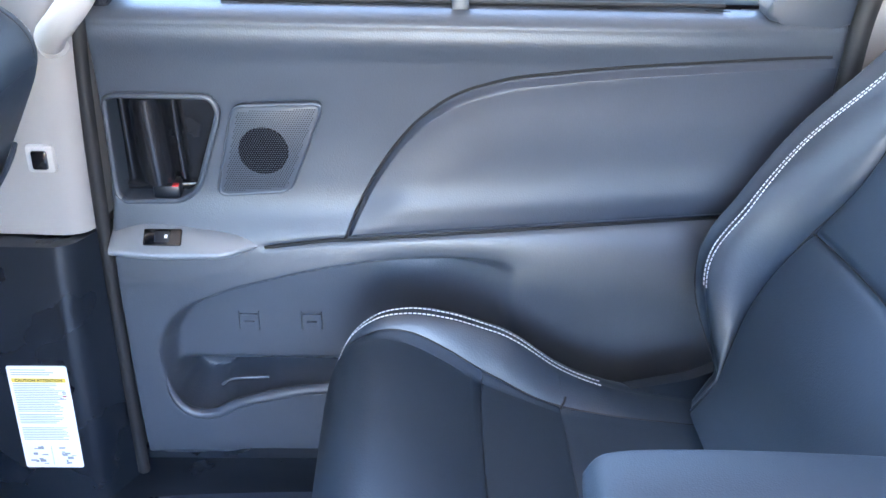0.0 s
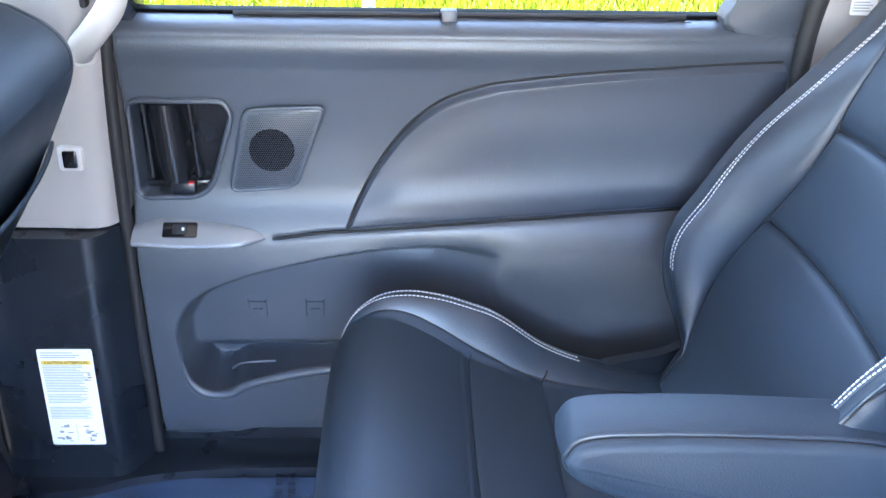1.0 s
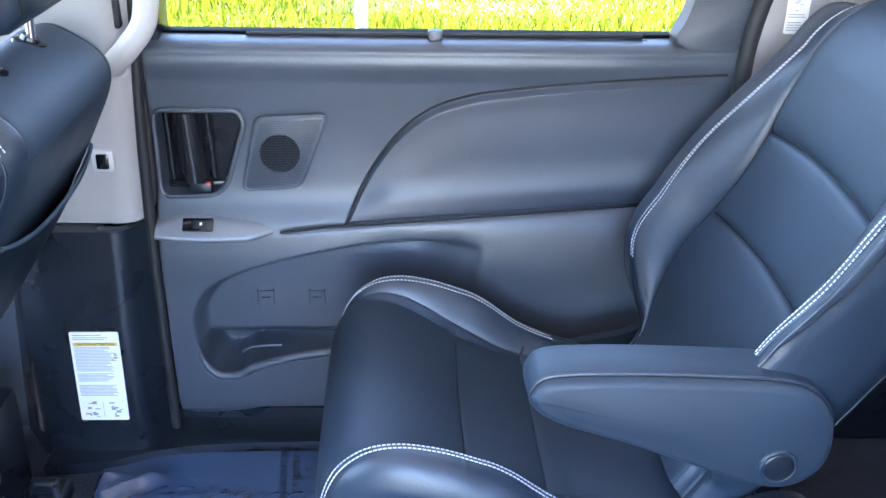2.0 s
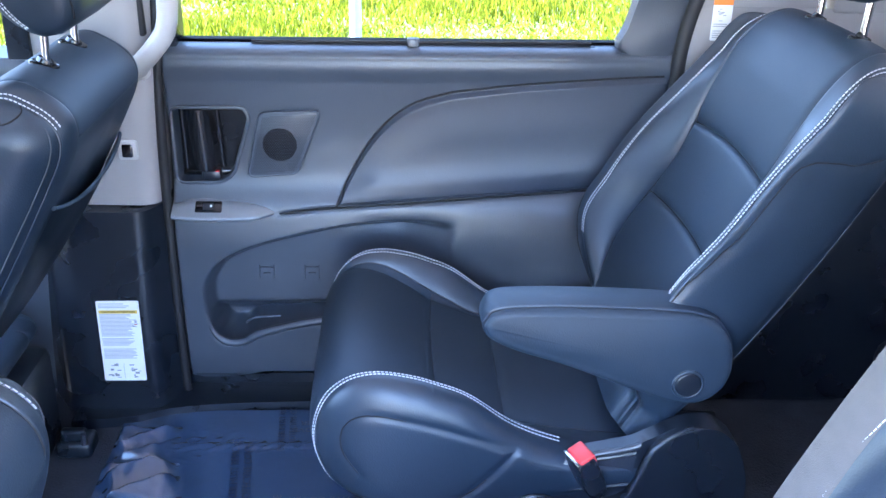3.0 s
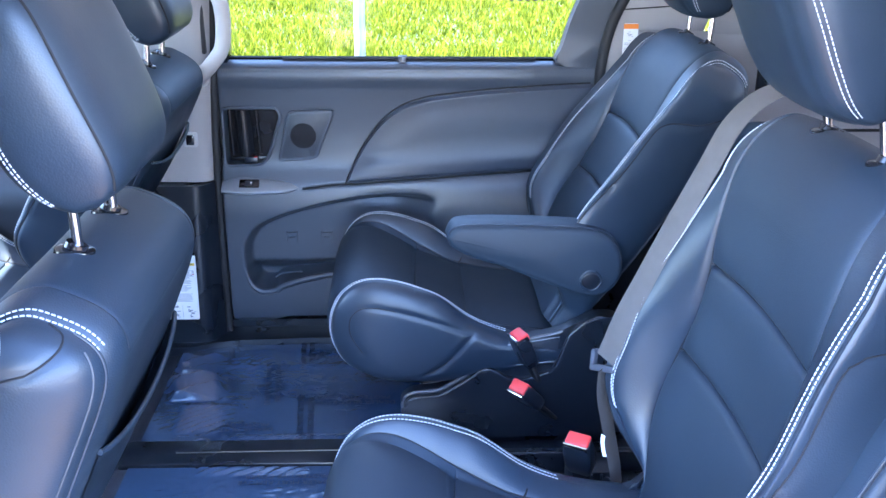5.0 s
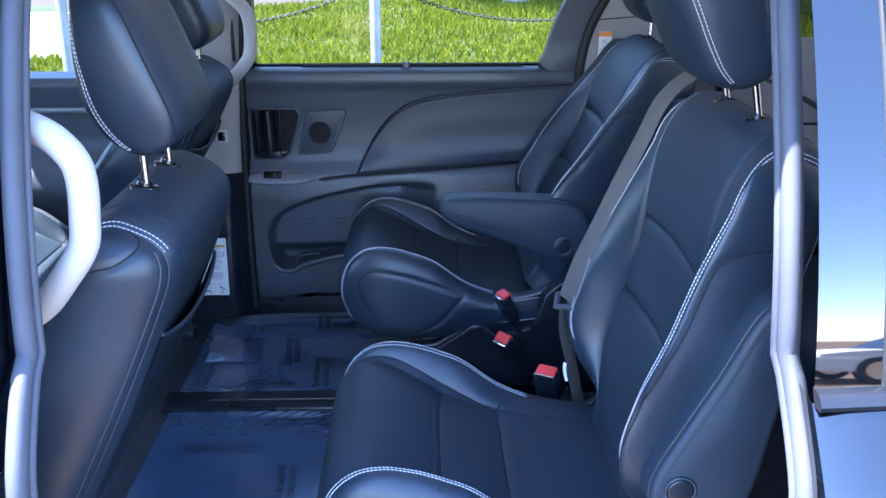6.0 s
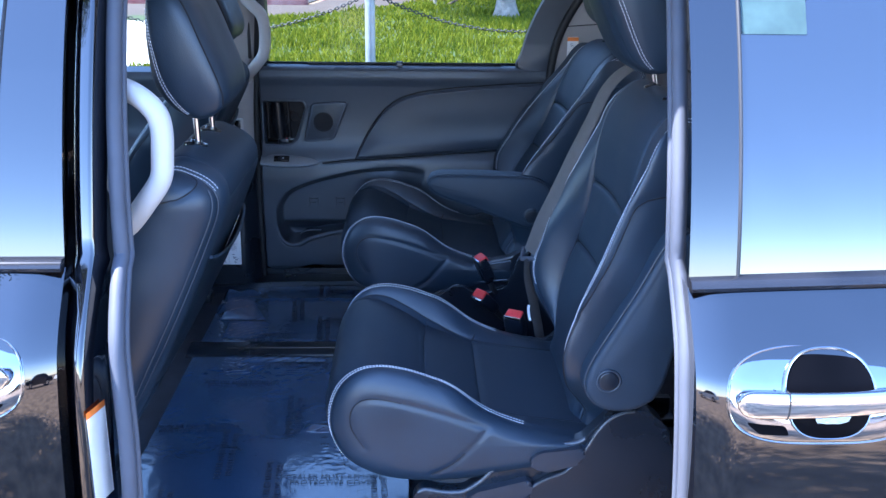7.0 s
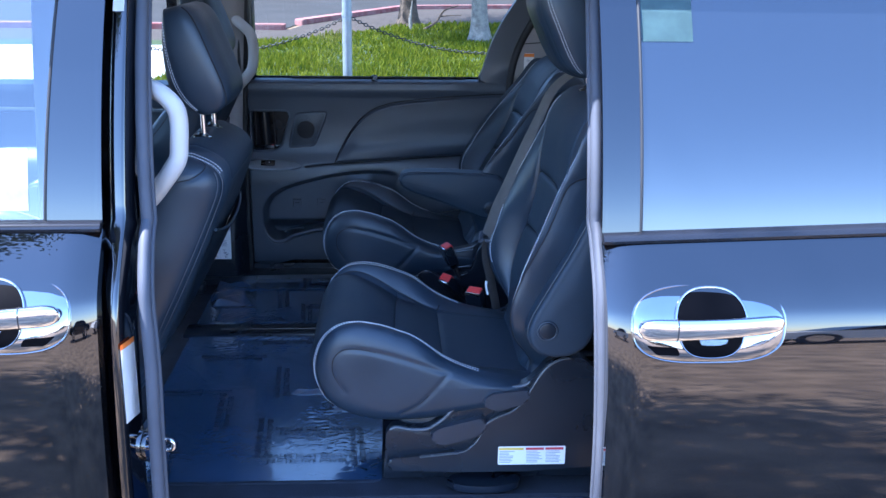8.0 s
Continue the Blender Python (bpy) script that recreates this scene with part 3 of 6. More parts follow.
def armrest(parent, pv, y0, angle):
    """A padded armrest hung on a round knob at the chair's side: two full cheeks, a band between them, piping on both edges."""
    prof = even(curve(np.vstack((ARM, ARM[:1])), 400), 0.006)[:-1]
    n = len(prof)
    c, s = math.cos(radians(angle)), math.sin(radians(angle))
    mid = np.array((-0.09, 0.045))
    tang = np.roll(prof, -1, 0) - np.roll(prof, 1, 0)
    out = np.stack([tang[:, 1], -tang[:, 0]], -1)
    out /= np.linalg.norm(out, axis=1)[:, None]
    if ((prof - mid) * out).sum() < 0:
        out = -out
    y_out, y_in = y0 - 0.302, y0 - 0.214

    def turn(p):
        p = np.asarray(p, float)
        return np.stack([pv[0] + 0.012 + p[..., 0] * c + p[..., 2] * s, p[..., 1], pv[1] + 0.015 - p[..., 0] * s + p[..., 2] * c], -1)

    def ring(shrink, y, scale=1.0):
        q = prof - out * shrink
        q = mid + (q - mid) * scale
        return np.stack([q[:, 0], np.full(n, y), q[:, 1]], -1)
    band = 0.013
    rings = []
    for k in np.linspace(1, 0, 26):
        rings.append(ring(0.012, y_in + 0.004 * k, 1 - 0.985 * k))
    for a in np.linspace(0, math.pi / 2, 7)[1:]:
        rings.append(ring(0.012 * (1 - math.sin(a)), y_in - 0.012 * (1 - math.cos(a))))
    for t in np.linspace(0, 1, 9)[1:]:
        rings.append(ring(-0.0035 * math.sin(t * math.pi), y_in - 0.012 + (y_out + band - y_in + 0.012) * t))
    rings.append(ring(0.0030, y_out + band - 0.0012))
    rings.append(ring(0.0006, y_out + band - 0.0035))
    for a in np.linspace(0, math.pi / 2, 9)[1:]:
        rings.append(ring(0.0006 + 0.013 * (1 - math.cos(a)), y_out + band - 0.0035 - 0.0105 * math.sin(a)))
    y_cheek = y_out + band - 0.014
    for k in np.linspace(0, 1, 26)[1:]:
        rings.append(ring(0.0136, y_cheek - 0.006 * (1 - (1 - k) ** 2), 1 - k * 0.985))
    body = part("armrest", grid_mesh(turn(np.array(rings)), close_v=True, cap=True), LEATHER_FACE, parent, "padded black leather armrest")
    part("piping", tube(turn(ring(-0.0004, y_out + band + 0.0012)), 0.0021, 8, closed=True), LEATHER, body)
    part("seam", tube(turn(ring(0.0020, y_out + band - 0.0014)), 0.0013, 6, closed=True), SEAM, body)
    knob = turn(np.array([(0.0, y_cheek - 0.008, 0.0)]))[0]
    part("knob_ring", tube([(knob[0] + 0.0215 * math.cos(a), knob[1] + 0.004, knob[2] + 0.0215 * math.sin(a)) for a in np.linspace(0, math.tau, 32, endpoint=False)], 0.0028, 8, closed=True, up=(0, 1, 0)), LEATHER, body)
    part("knob", disc(knob, 0.0195, 0.02, bevel=0.003), BLACK_PLASTIC, body, "round black plastic pivot cover")


SHIELD_REAR = [(0.450, 0.764), (0.480, 0.777), (0.520, 0.776), (0.555, 0.746), (0.575, 0.690), (0.580, 0.600), (0.578, 0.495), (0.40, 0.484), (0.22, 0.484)]
NEAR_EDGE = [(0.064, 0.490), (0.066, 0.582), (0.085, 0.601), (0.125, 0.592), (0.165, 0.592), (0.200, 0.616), (0.245, 0.668), (0.275, 0.691), (0.330, 0.696), (0.395, 0.703), (0.425, 0.735)]
NEAR_FOLD = [(0.068, 0.492), (0.070, 0.521), (0.160, 0.528), (0.255, 0.538), (0.284, 0.566), (0.302, 0.612), (0.332, 0.630), (0.362, 0.641), (0.392, 0.668), (0.410, 0.705), (0.428, 0.738)]
FAR_EDGE = [(0.056, 0.490), (0.052, 0.572), (0.074, 0.593), (0.140, 0.598), (0.200, 0.636), (0.240, 0.668), (0.262, 0.704), (0.330, 0.722), (0.395, 0.735), (0.425, 0.750)]
FAR_FOLD = [(0.060, 0.492), (0.060, 0.570), (0.080, 0.586), (0.142, 0.591), (0.198, 0.626), (0.236, 0.656), (0.262, 0.650), (0.290, 0.628), (0.330, 0.628), (0.388, 0.648), (0.406, 0.690), (0.420, 0.735)]


def chair_base(parent, x, y0, inboard):
    """The moulded plastic shields at the chair's foot with a sunk panel and a proud fold, its levers and frame."""
    edge, fold = (FAR_EDGE, FAR_FOLD) if inboard else (NEAR_EDGE, NEAR_FOLD)
    at = np.array((x, 0))
    outline = rounded(np.array(edge + SHIELD_REAR), 0.016, 5) + at
    ya, yb = y0 - 0.277, y0 - 0.232
    sh = part("side_shield", plate(outline[::-1], ya + 0.016, yb, "y", bevel=0.006, seg=3), BLACK_PLASTIC, parent, "moulded black plastic shield")
    low = rounded(np.array(fold + SHIELD_REAR), 0.016, 5) + at
    part("shield_fold", plate(low[::-1], ya, ya + 0.020, "y", bevel=0.008, seg=4), BLACK_PLASTIC, sh)
    # paler tubes along the folds paint the highlight of the bevels
    rim = rounded(np.array(edge[1:]), 0.014, 5)[6:-6] + at
    part("rim", tube([(a, ya + 0.017, b - 0.004) for a, b in rim], 0.0055, 10), EDGE_HIGHLIGHT, sh)
    line = rounded(np.array(fold[1:] + SHIELD_REAR[:3]), 0.014, 5)[6:-6] + at
    part("rib", tube([(a, ya + 0.0035, b - 0.003) for a, b in line], 0.0040, 10), EDGE_HIGHLIGHT, sh)
    part("side_shield", plate(outline, y0 + 0.255, y0 + 0.235, "y", bevel=0.006), BLACK_PLASTIC, parent, "moulded black plastic shield")
    if inboard:
        part("sunk_panel", plate(rounded([(x + 0.262, 0.652), (x + 0.395, 0.662), (x + 0.402, 0.722), (x + 0.268, 0.700)], 0.008), ya + 0.013, ya + 0.018, "y", bevel=0.002), LEVER, sh, "grey-black sunk panel")
        part("rib", tube([(x + 0.275, ya + 0.0125, 0.656), (x + 0.392, ya + 0.0125, 0.666)], 0.0032, 8), EDGE_HIGHLIGHT, sh)
        part("rib", tube([(x + 0.268, ya + 0.0125, 0.703), (x + 0.400, ya + 0.0125, 0.725)], 0.0032, 8), EDGE_HIGHLIGHT, sh)
    else:
        for q in ([(0.292, 0.668), (0.312, 0.687), (0.395, 0.696), (0.403, 0.688), (0.400, 0.664), (0.328, 0.644), (0.302, 0.652)],
                  [(0.168, 0.582), (0.190, 0.600), (0.290, 0.626), (0.302, 0.618), (0.299, 0.585), (0.205, 0.557), (0.180, 0.563)]):
            lever = plate(rounded(np.array(q[::-1]), 0.012, 5) + at, ya - 0.004, ya + 0.018, "y", bevel=0.007, seg=4)
            part("lever", lever, LEVER, parent, "dark grey plastic pull lever")
    part("frame", box(x + 0.10, x + 0.56, y0 - 0.232, y0 + 0.235, 0.485, 0.615, 0.01), BLACK_PLASTIC, parent)
    for side in (-1, 1):
        part("rail", box(x + 0.06, x + 0.70, y0 + side * 0.19 - 0.022, y0 + side * 0.19 + 0.022, 0.432, 0.486, 0.004), BLACK_PLASTIC, parent, "steel-lined black seat rail")
    if not inboard:
        part("track_cap", moved(disc((0, 0, 0), 0.055, 0.02, "z", bevel=0.006), Matrix.Translation((x + 0.30, ya + 0.01, 0.440)) @ Matrix.Diagonal((1.6, 0.7, 1, 1))), BLACK_PLASTIC, parent)

# ---- the van: shell and setting ----
tagged(part("floor", box(-1.7, 2.4, -0.42, 1.36, 0.33, 0.425, 0.0), CARPET, smooth=False), "dark charcoal carpeted van floor", "floor", kind="structure")
roof_pts = [[(x, 0.40 + 0.97 * v, 1.80 - 0.09 * v ** 4 - 0.03 * (x / 2.5) ** 2) for v in np.linspace(-1, 1, 24)] for x in np.linspace(-1.64, 2.5, 12)]
roof_bm = grid_mesh(roof_pts)
bmesh.ops.solidify(roof_bm, geom=roof_bm.faces[:], thickness=0.045)
tagged(part("ceiling", roof_bm, HEADLINER), "grey cloth headliner under the roof", "ceiling", kind="structure")

# the far side: sliding door in its opening
DOOR_Y = 1.272


def door_skin(x, z):
    """How far across the van the far door's trim stands at x, z."""
    y = spline(z, (0.45, 0.50, 0.60, 0.75, 0.84, 0.885, 0.93, 1.00, 1.08, 1.14, 1.185, 1.203, 1.211, 1.215),
               (1.282, 1.268, 1.258, 1.250, 1.248, 1.256, 1.276, 1.284, 1.282, 1.276, 1.270, 1.280, 1.306, 1.345))
    y = y + 0.012 * ease(0.3, 0.52, x) * ease(1.0, 1.2, z)
    return y


def in_polygon(x, z, poly):
    """Signed distance to a polygon, positive inside."""
    p = np.array(poly)
    q = np.roll(p, -1, 0)
    d = np.full(x.shape, 9.0)
    inside = np.zeros(x.shape, bool)
    for (ax, az), (bx, bz) in zip(p, q):
        ex, ez = bx - ax, bz - az
        t = np.clip(((x - ax) * ex + (z - az) * ez) / (ex * ex + ez * ez + 1e-12), 0, 1)
        d = np.minimum(d, np.hypot(x - ax - t * ex, z - az - t * ez))
        cross = ((az > z) != (bz > z)) & (x < (bx - ax) * (z - az) / (bz - az + 1e-12) + ax)
        inside ^= cross
    return np.where(inside, d, -d)


POCKET = curve([(-0.422, 0.69), (-0.41, 0.735), (-0.375, 0.775), (-0.29, 0.812), (-0.15, 0.846), (-0.03, 0.858), (0.085, 0.856), (0.108, 0.835), (0.10, 0.79), (0.12, 0.72), (0.12, 0.645),
                (0.0, 0.631), (-0.12, 0.626), (-0.22, 0.613), (-0.31, 0.589), (-0.345, 0.570), (-0.385, 0.569), (-0.412, 0.600)], 90, closed=True)
HANDLE_HOLE = rounded([(-0.462, 1.092), (-0.318, 1.092), (-0.308, 1.07), (-0.345, 0.955), (-0.37, 0.936), (-0.462, 0.934)], 0.018)
PAD_TOP_X = (-0.140, -0.125, -0.102, -0.055, 0.0, 0.066, 0.157, 0.27, 0.383, 0.52)
PAD_TOP_Z = (0.889, 0.925, 0.971, 1.042, 1.092, 1.119, 1.134, 1.146, 1.154, 1.160)


def pad_bottom(x):
    return 0.887 + 0.066 * (x + 0.14)


sliding_door = thing("sliding_door_far", "dark grey moulded trim of a closed sliding door", "car door", at=(0, 1.3, 0.45))
gx, gz = np.linspace(-0.474, 0.536, 290), np.linspace(0.468, 1.215, 214)
X, Z = np.meshgrid(gx, gz, indexing="ij")
low = 0.468 + 0.03 * ease(-0.40, -0.30, X) * 0.9 + 0.02 * ease(-0.44, -0.474, X)
Zs = low + (Z - 0.468) / (1.215 - 0.468) * (1.215 - low)
Y = door_skin(X, Zs)
sd = in_polygon(X, Zs, POCKET)
Y = Y + 0.075 * ease(-0.004, 0.020, sd) * (0.62 + 0.95 * ease(0.660, 0.600, Zs)) * ease(0.13, -0.02, X)
Y = Y + 0.006 * np.exp(-((Zs - 0.845) / 0.025) ** 2) * ease(-0.16, -0.02, X) * ease(0.15, 0.03, X)
hd = in_polygon(X, Zs, HANDLE_HOLE)
Y = Y + 0.052 * ease(-0.001, 0.006, hd)
# seam between upper and lower trim
seam_z = np.where(X < -0.14, 0.872 + 0.015 * ease(-0.30, -0.14, X), pad_bottom(X))
Y = Y + 0.004 * np.exp(-((Zs - seam_z) / 0.004) ** 2) * ease(-0.27, -0.24, X)
# edges of the trim roll away
Y = Y + 0.02 * ease(-0.466, -0.474, X) + 0.014 * ease(0.49, 0.468, Zs) + 0.02 * ease(0.529, 0.536, X)
part("door_trim", grid_mesh(np.stack([X, Y, Zs], -1)), DOOR_TRIM, sliding_door)

uu = np.linspace(0, 1, 130) ** 1.9
rows_ = []
for x in -0.1405 + uu * 0.66:
    zb, zt = float(pad_bottom(x)) + 0.003, float(spline(x, PAD_TOP_X, PAD_TOP_Z)) - 0.003
    v = np.linspace(0, 1, 56)
    v = 0.5 - 0.5 * np.cos(v * math.pi)
    z = zb + (zt - zb) * v
    d = np.minimum(np.minimum(z - zb, zt - z), (x + 0.1405) * 1.2)
    base = door_skin(np.full_like(z, x), z)
    out = 0.003 + 0.013 * ease(0, 0.010, d) + 0.006 * ease(0.0, 0.10, zt - z) * ease(0.0, 0.05, z - zb) + 0.006 * np.exp(-((z - zb - 0.035) / 0.03) ** 2) * ease(0, 0.02, z - zb)
    rows_.append(np.stack([np.full_like(z, x), base + 0.0022 - out, z], -1))
part("armrest_pad", grid_mesh(rows_), DOOR_PAD, sliding_door, "padded dark grey vinyl insert")
xs = -0.14 + np.linspace(0, 1, 120) ** 1.7 * 0.655
zt = spline(xs, PAD_TOP_X, PAD_TOP_Z)
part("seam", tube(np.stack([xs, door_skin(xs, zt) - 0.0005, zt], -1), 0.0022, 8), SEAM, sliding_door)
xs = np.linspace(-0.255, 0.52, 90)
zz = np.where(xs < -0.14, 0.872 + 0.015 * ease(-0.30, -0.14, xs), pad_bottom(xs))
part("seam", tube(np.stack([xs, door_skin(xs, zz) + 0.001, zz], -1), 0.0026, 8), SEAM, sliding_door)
# handle recess
part("handle_bezel", tube([(a, DOOR_Y + 0.006 if a > -0.455 else DOOR_Y + 0.01, b) for a, b in even(np.vstack((HANDLE_HOLE, HANDLE_HOLE[:1])), 0.006)[:-1]], 0.0042, 8, closed=True, up=(0, 1, 0)), DOOR_TRIM, sliding_door)
cup = plate(rounded([(-0.455, 1.086), (-0.322, 1.086), (-0.314, 1.068), (-0.348, 0.958), (-0.372, 0.941), (-0.455, 0.94)], 0.015), DOOR_Y + 0.050, DOOR_Y + 0.056)
part("handle_cup", cup, RECESS, sliding_door, "glossy dark handle recess")
lever_pts = [[(x0 + r * math.cos(a), DOOR_Y + 0.030 - 0.022 * math.sin(a), z) for a in np.linspace(0, math.tau, 20, endpoint=False)]
             for x0, r, z in ((-0.412, 0.020, 1.084), (-0.412, 0.024, 1.07), (-0.408, 0.024, 1.0), (-0.405, 0.0235, 0.962), (-0.404, 0.019, 0.957))]
part("inner_handle", grid_mesh(lever_pts, close_v=True, cap=True), RECESS, sliding_door, "upright dark plastic pull handle")
part("handle_post", tube([(-0.378, DOOR_Y + 0.038, 1.087), (-0.371, DOOR_Y + 0.038, 0.958)], 0.006, 10), RECESS, sliding_door)
part("handle_post", tube([(-0.448, DOOR_Y + 0.040, 1.087), (-0.444, DOOR_Y + 0.040, 0.956)], 0.006, 10), RECESS, sliding_door)
part("lock_slider", box(-0.412, -0.374, DOOR_Y + 0.012, DOOR_Y + 0.05, 0.936, 0.956, 0.004), BLACK_PLASTIC, sliding_door)
part("lock_mark", box(-0.384, -0.376, DOOR_Y + 0.011, DOOR_Y + 0.02, 0.9555, 0.9575, 0.0), RED, sliding_door, "red lock mark", smooth=False)
part("recess_floor", box(-0.452, -0.352, DOOR_Y + 0.03, DOOR_Y + 0.052, 0.942, 0.954, 0.003), RECESS, sliding_door)
# speaker: a raised frame, a plate and a round mesh
SPK = rounded([(-0.286, 1.082), (-0.166, 1.088), (-0.216, 0.959), (-0.316, 0.951)], 0.014)
speaker = part("speaker_grille", plate(SPK, 1.2655, 1.284, "y", bevel=0.004), DOOR_TRIM, sliding_door, "dark grey perforated speaker grille")
part("speaker_rim", tube([(a, 1.268, b) for a, b in even(np.vstack((SPK, SPK[:1])), 0.006)[:-1]], 0.0032, 8, closed=True, up=(0, 1, 0)), DOOR_TRIM, speaker)
part("speaker_mesh", disc((-0.249, 1.2635, 1.020), 0.034, 0.004, seg=40, bevel=0.001), CUP_BLACK, speaker, "round black speaker mesh")
dots_v, dots_f, mesh_v, mesh_f = [], [], [], []
for i in range(-40, 41):
    for j in range(-40, 41):
        a, b = i * 0.0034 + (j % 2) * 0.0017, j * 0.0030
        x, z = -0.245 + a, 1.020 + b
        m = float(in_polygon(np.array([x]), np.array([z]), SPK)[0])
        if m < 0.006:
            continue
        yy = 1.2628 if math.hypot(x + 0.249, z - 1.02) < 0.034 else 1.2652
        round_ = yy < 1.264
        dv, df = (mesh_v, mesh_f) if round_ else (dots_v, dots_f)
        k = len(dv)
        for c in range(6):
            dv.append((x + 0.0011 * math.cos(c * math.pi / 3), yy, z + 0.0011 * math.sin(c * math.pi / 3)))
        df.append(tuple(range(k, k + 6)))
tagged(part("perforation", raw(dots_v, dots_f), SEAM, speaker, smooth=False), kind="stuff")
tagged(part("mesh_weave", raw(mesh_v, mesh_f), LEVER, speaker, smooth=False), kind="stuff")
# switch plate
plate_x = np.linspace(-0.470, -0.234, 60)
plate_top = spline(plate_x, (-0.470, -0.44, -0.37, -0.31, -0.265, -0.234), (0.898, 0.906, 0.906, 0.900, 0.892, 0.883))
plate_low = spline(plate_x, (-0.470, -0.44, -0.36, -0.29, -0.250, -0.234), (0.872, 0.868, 0.866, 0.870, 0.877, 0.8815))
plate_lip = 1.268 - 0.038 * ease(-0.226, -0.32, plate_x)
plate_rings = []
for x, zt, zb, yl in zip(plate_x, plate_top, plate_low, plate_lip):
    k = min(1.0, (zt - zb) / 0.03)
    ring = [(1.276, zt), (1.268, zt), (1.268 * 0.5 + (yl + 0.003) * 0.5, zt * 0.5 + (zb + 0.011 * k) * 0.5 + 0.0008), (yl + 0.003, zb + 0.011 * k), (yl + 0.0008, zb + 0.008 * k), (yl, zb + 0.005 * k), (yl + 0.001, zb + 0.002 * k), (yl + 0.004, zb - 0.001), (1.276, zb - 0.003)]
    plate_rings.append([(x, a, b) for a, b in ring])
sw = part("switch_plate", grid_mesh(plate_rings, close_v=True, cap=True), SILVER, sliding_door, "silver painted switch plate")
on_plate = Matrix.Translation((-0.397, 1.2505, 0.8915)) @ pose(0, 0, 0, -50)
part("switch", moved(box(-0.027, 0.027, -0.0035, 0.006, -0.013, 0.013, 0.003), on_plate), GLOSS_BLACK, sw, "gloss black window switch")
part("switch_rocker", moved(box(-0.011, 0.011, -0.0055, 0.004, -0.009, 0.009, 0.003), on_plate), BLACK_PLASTIC, sw)
part("switch_mark", moved(box(0.004, 0.008, -0.0062, -0.005, -0.003, 0.002, 0.0), on_plate), PAPER, sw, "white switch mark", smooth=False)
# bottle rest in the pocket, embossed icons on its back wall
part("bottle_rest", tube(curve([(-0.345, 1.296, 0.603), (-0.325, 1.294, 0.616), (-0.27, 1.294, 0.620)], 14), 0.0026, 8), DOOR_TRIM, sliding_door)
lip = curve([(-0.424, 1.262, 0.650), (-0.412, 1.260, 0.603), (-0.385, 1.259, 0.576), (-0.345, 1.258, 0.577), (-0.31, 1.257, 0.597), (-0.22, 1.256, 0.621), (-0.12, 1.255, 0.634), (0.0, 1.255, 0.639), (0.12, 1.256, 0.655)], 70)
part("pocket_lip", tube(lip, np.concatenate((np.linspace(0.003, 0.009, 18), np.full(52, 0.009))), 12), DOOR_TRIM, sliding_door, "rounded lip of the door pocket")
for ix in (-0.292, -0.196):
    for a, b, c, d in ((-0.018, -0.016, -0.016, 0.016), (0.012, 0.014, -0.016, 0.016), (-0.016, 0.012, 0.010, 0.012), (-0.010, 0.006, -0.004, -0.002)):
        zmid = 0.725
        yy = 1.2962
        part("embossed_icon", box(ix + a, ix + b, yy - 0.0025, yy + 0.008, zmid + c, zmid + d, 0.0008, 1), DOOR_TRIM, sliding_door)
part("door_shell", box(-0.485, 0.60, 1.378, 1.396, 0.45, 1.20, 0.0), BODY_METAL, sliding_door, smooth=False)
# sill, shade slot and hook
part("belt_seal", box(-0.46, 0.50, 1.322, 1.352, 1.204, 1.2175, 0.003), CUP_BLACK, sliding_door, "black window belt seal")
part("window_sill", box(-0.46, 0.46, 1.335, 1.40, 1.16, 1.200, 0.004), CUP_BLACK, sliding_door)
slot = part("shade_slot", box(-0.325, 0.395, 1.318, 1.334, 1.203, 1.213, 0.002), CUP_BLACK, sliding_door, "retracted window shade in its slot")
part("shade_rod", tube([(-0.30, 1.316, 1.215), (0.37, 1.316, 1.217)], 0.004, 8), BLACK_RUBBER, slot)
for hx in (-0.26, -0.16, 0.215, 0.36):
    part("shade_clip", box(hx - 0.018, hx + 0.018, 1.308, 1.324, 1.204, 1.212, 0.002), BLACK_PLASTIC, slot)
part("shade_tab", box(0.004, 0.028, 1.300, 1.318, 1.193, 1.226, 0.003), DOOR_TRIM, slot, "grey plastic pull tab")
# window frame of the door: rear upright, front upright, header
part("frame_rear", plate(curve([(0.425, 1.205), (0.437, 1.26), (0.465, 1.35), (0.515, 1.45), (0.60, 1.57), (0.70, 1.66), (0.83, 1.66), (0.69, 1.52), (0.602, 1.38), (0.560, 1.28), (0.545, 1.205)], 60, closed=True), 1.285, 1.33, "y", bevel=0.008), DOOR_TRIM, sliding_door)
part("frame_front", box(-0.475, -0.440, 1.29, 1.37, 1.205, 1.66, 0.006), BLACK_PLASTIC, sliding_door)
glass_pts = [[(x, 1.365 - 0.10 * (z - 1.2) - 0.25 * (z - 1.2) ** 2, z) for z in np.linspace(1.19, 1.68, 12)] for x in (-0.45, 0.72)]
part("window_pane", grid_mesh(glass_pts), GLASS_CLEAR, sliding_door, "clear window glass")

# door opening seals
part_ = tube(curve([(0.528, 1.262, 0.47), (0.535, 1.262, 0.8), (0.534, 1.262, 1.10), (0.540, 1.262, 1.24), (0.575, 1.26, 1.36), (0.66, 1.25, 1.50), (0.78, 1.22, 1.63)], 50), 0.014, 12)
tagged(part("door_seal", part_, BLACK_RUBBER), "black rubber seal along the door opening", "door seal", kind="structure")
part_ = tube(curve([(-0.478, 1.262, 0.455), (-0.482, 1.262, 0.8), (-0.478, 1.262, 1.10), (-0.470, 1.26, 1.25), (-0.455, 1.25, 1.66)], 50), 0.010, 12)
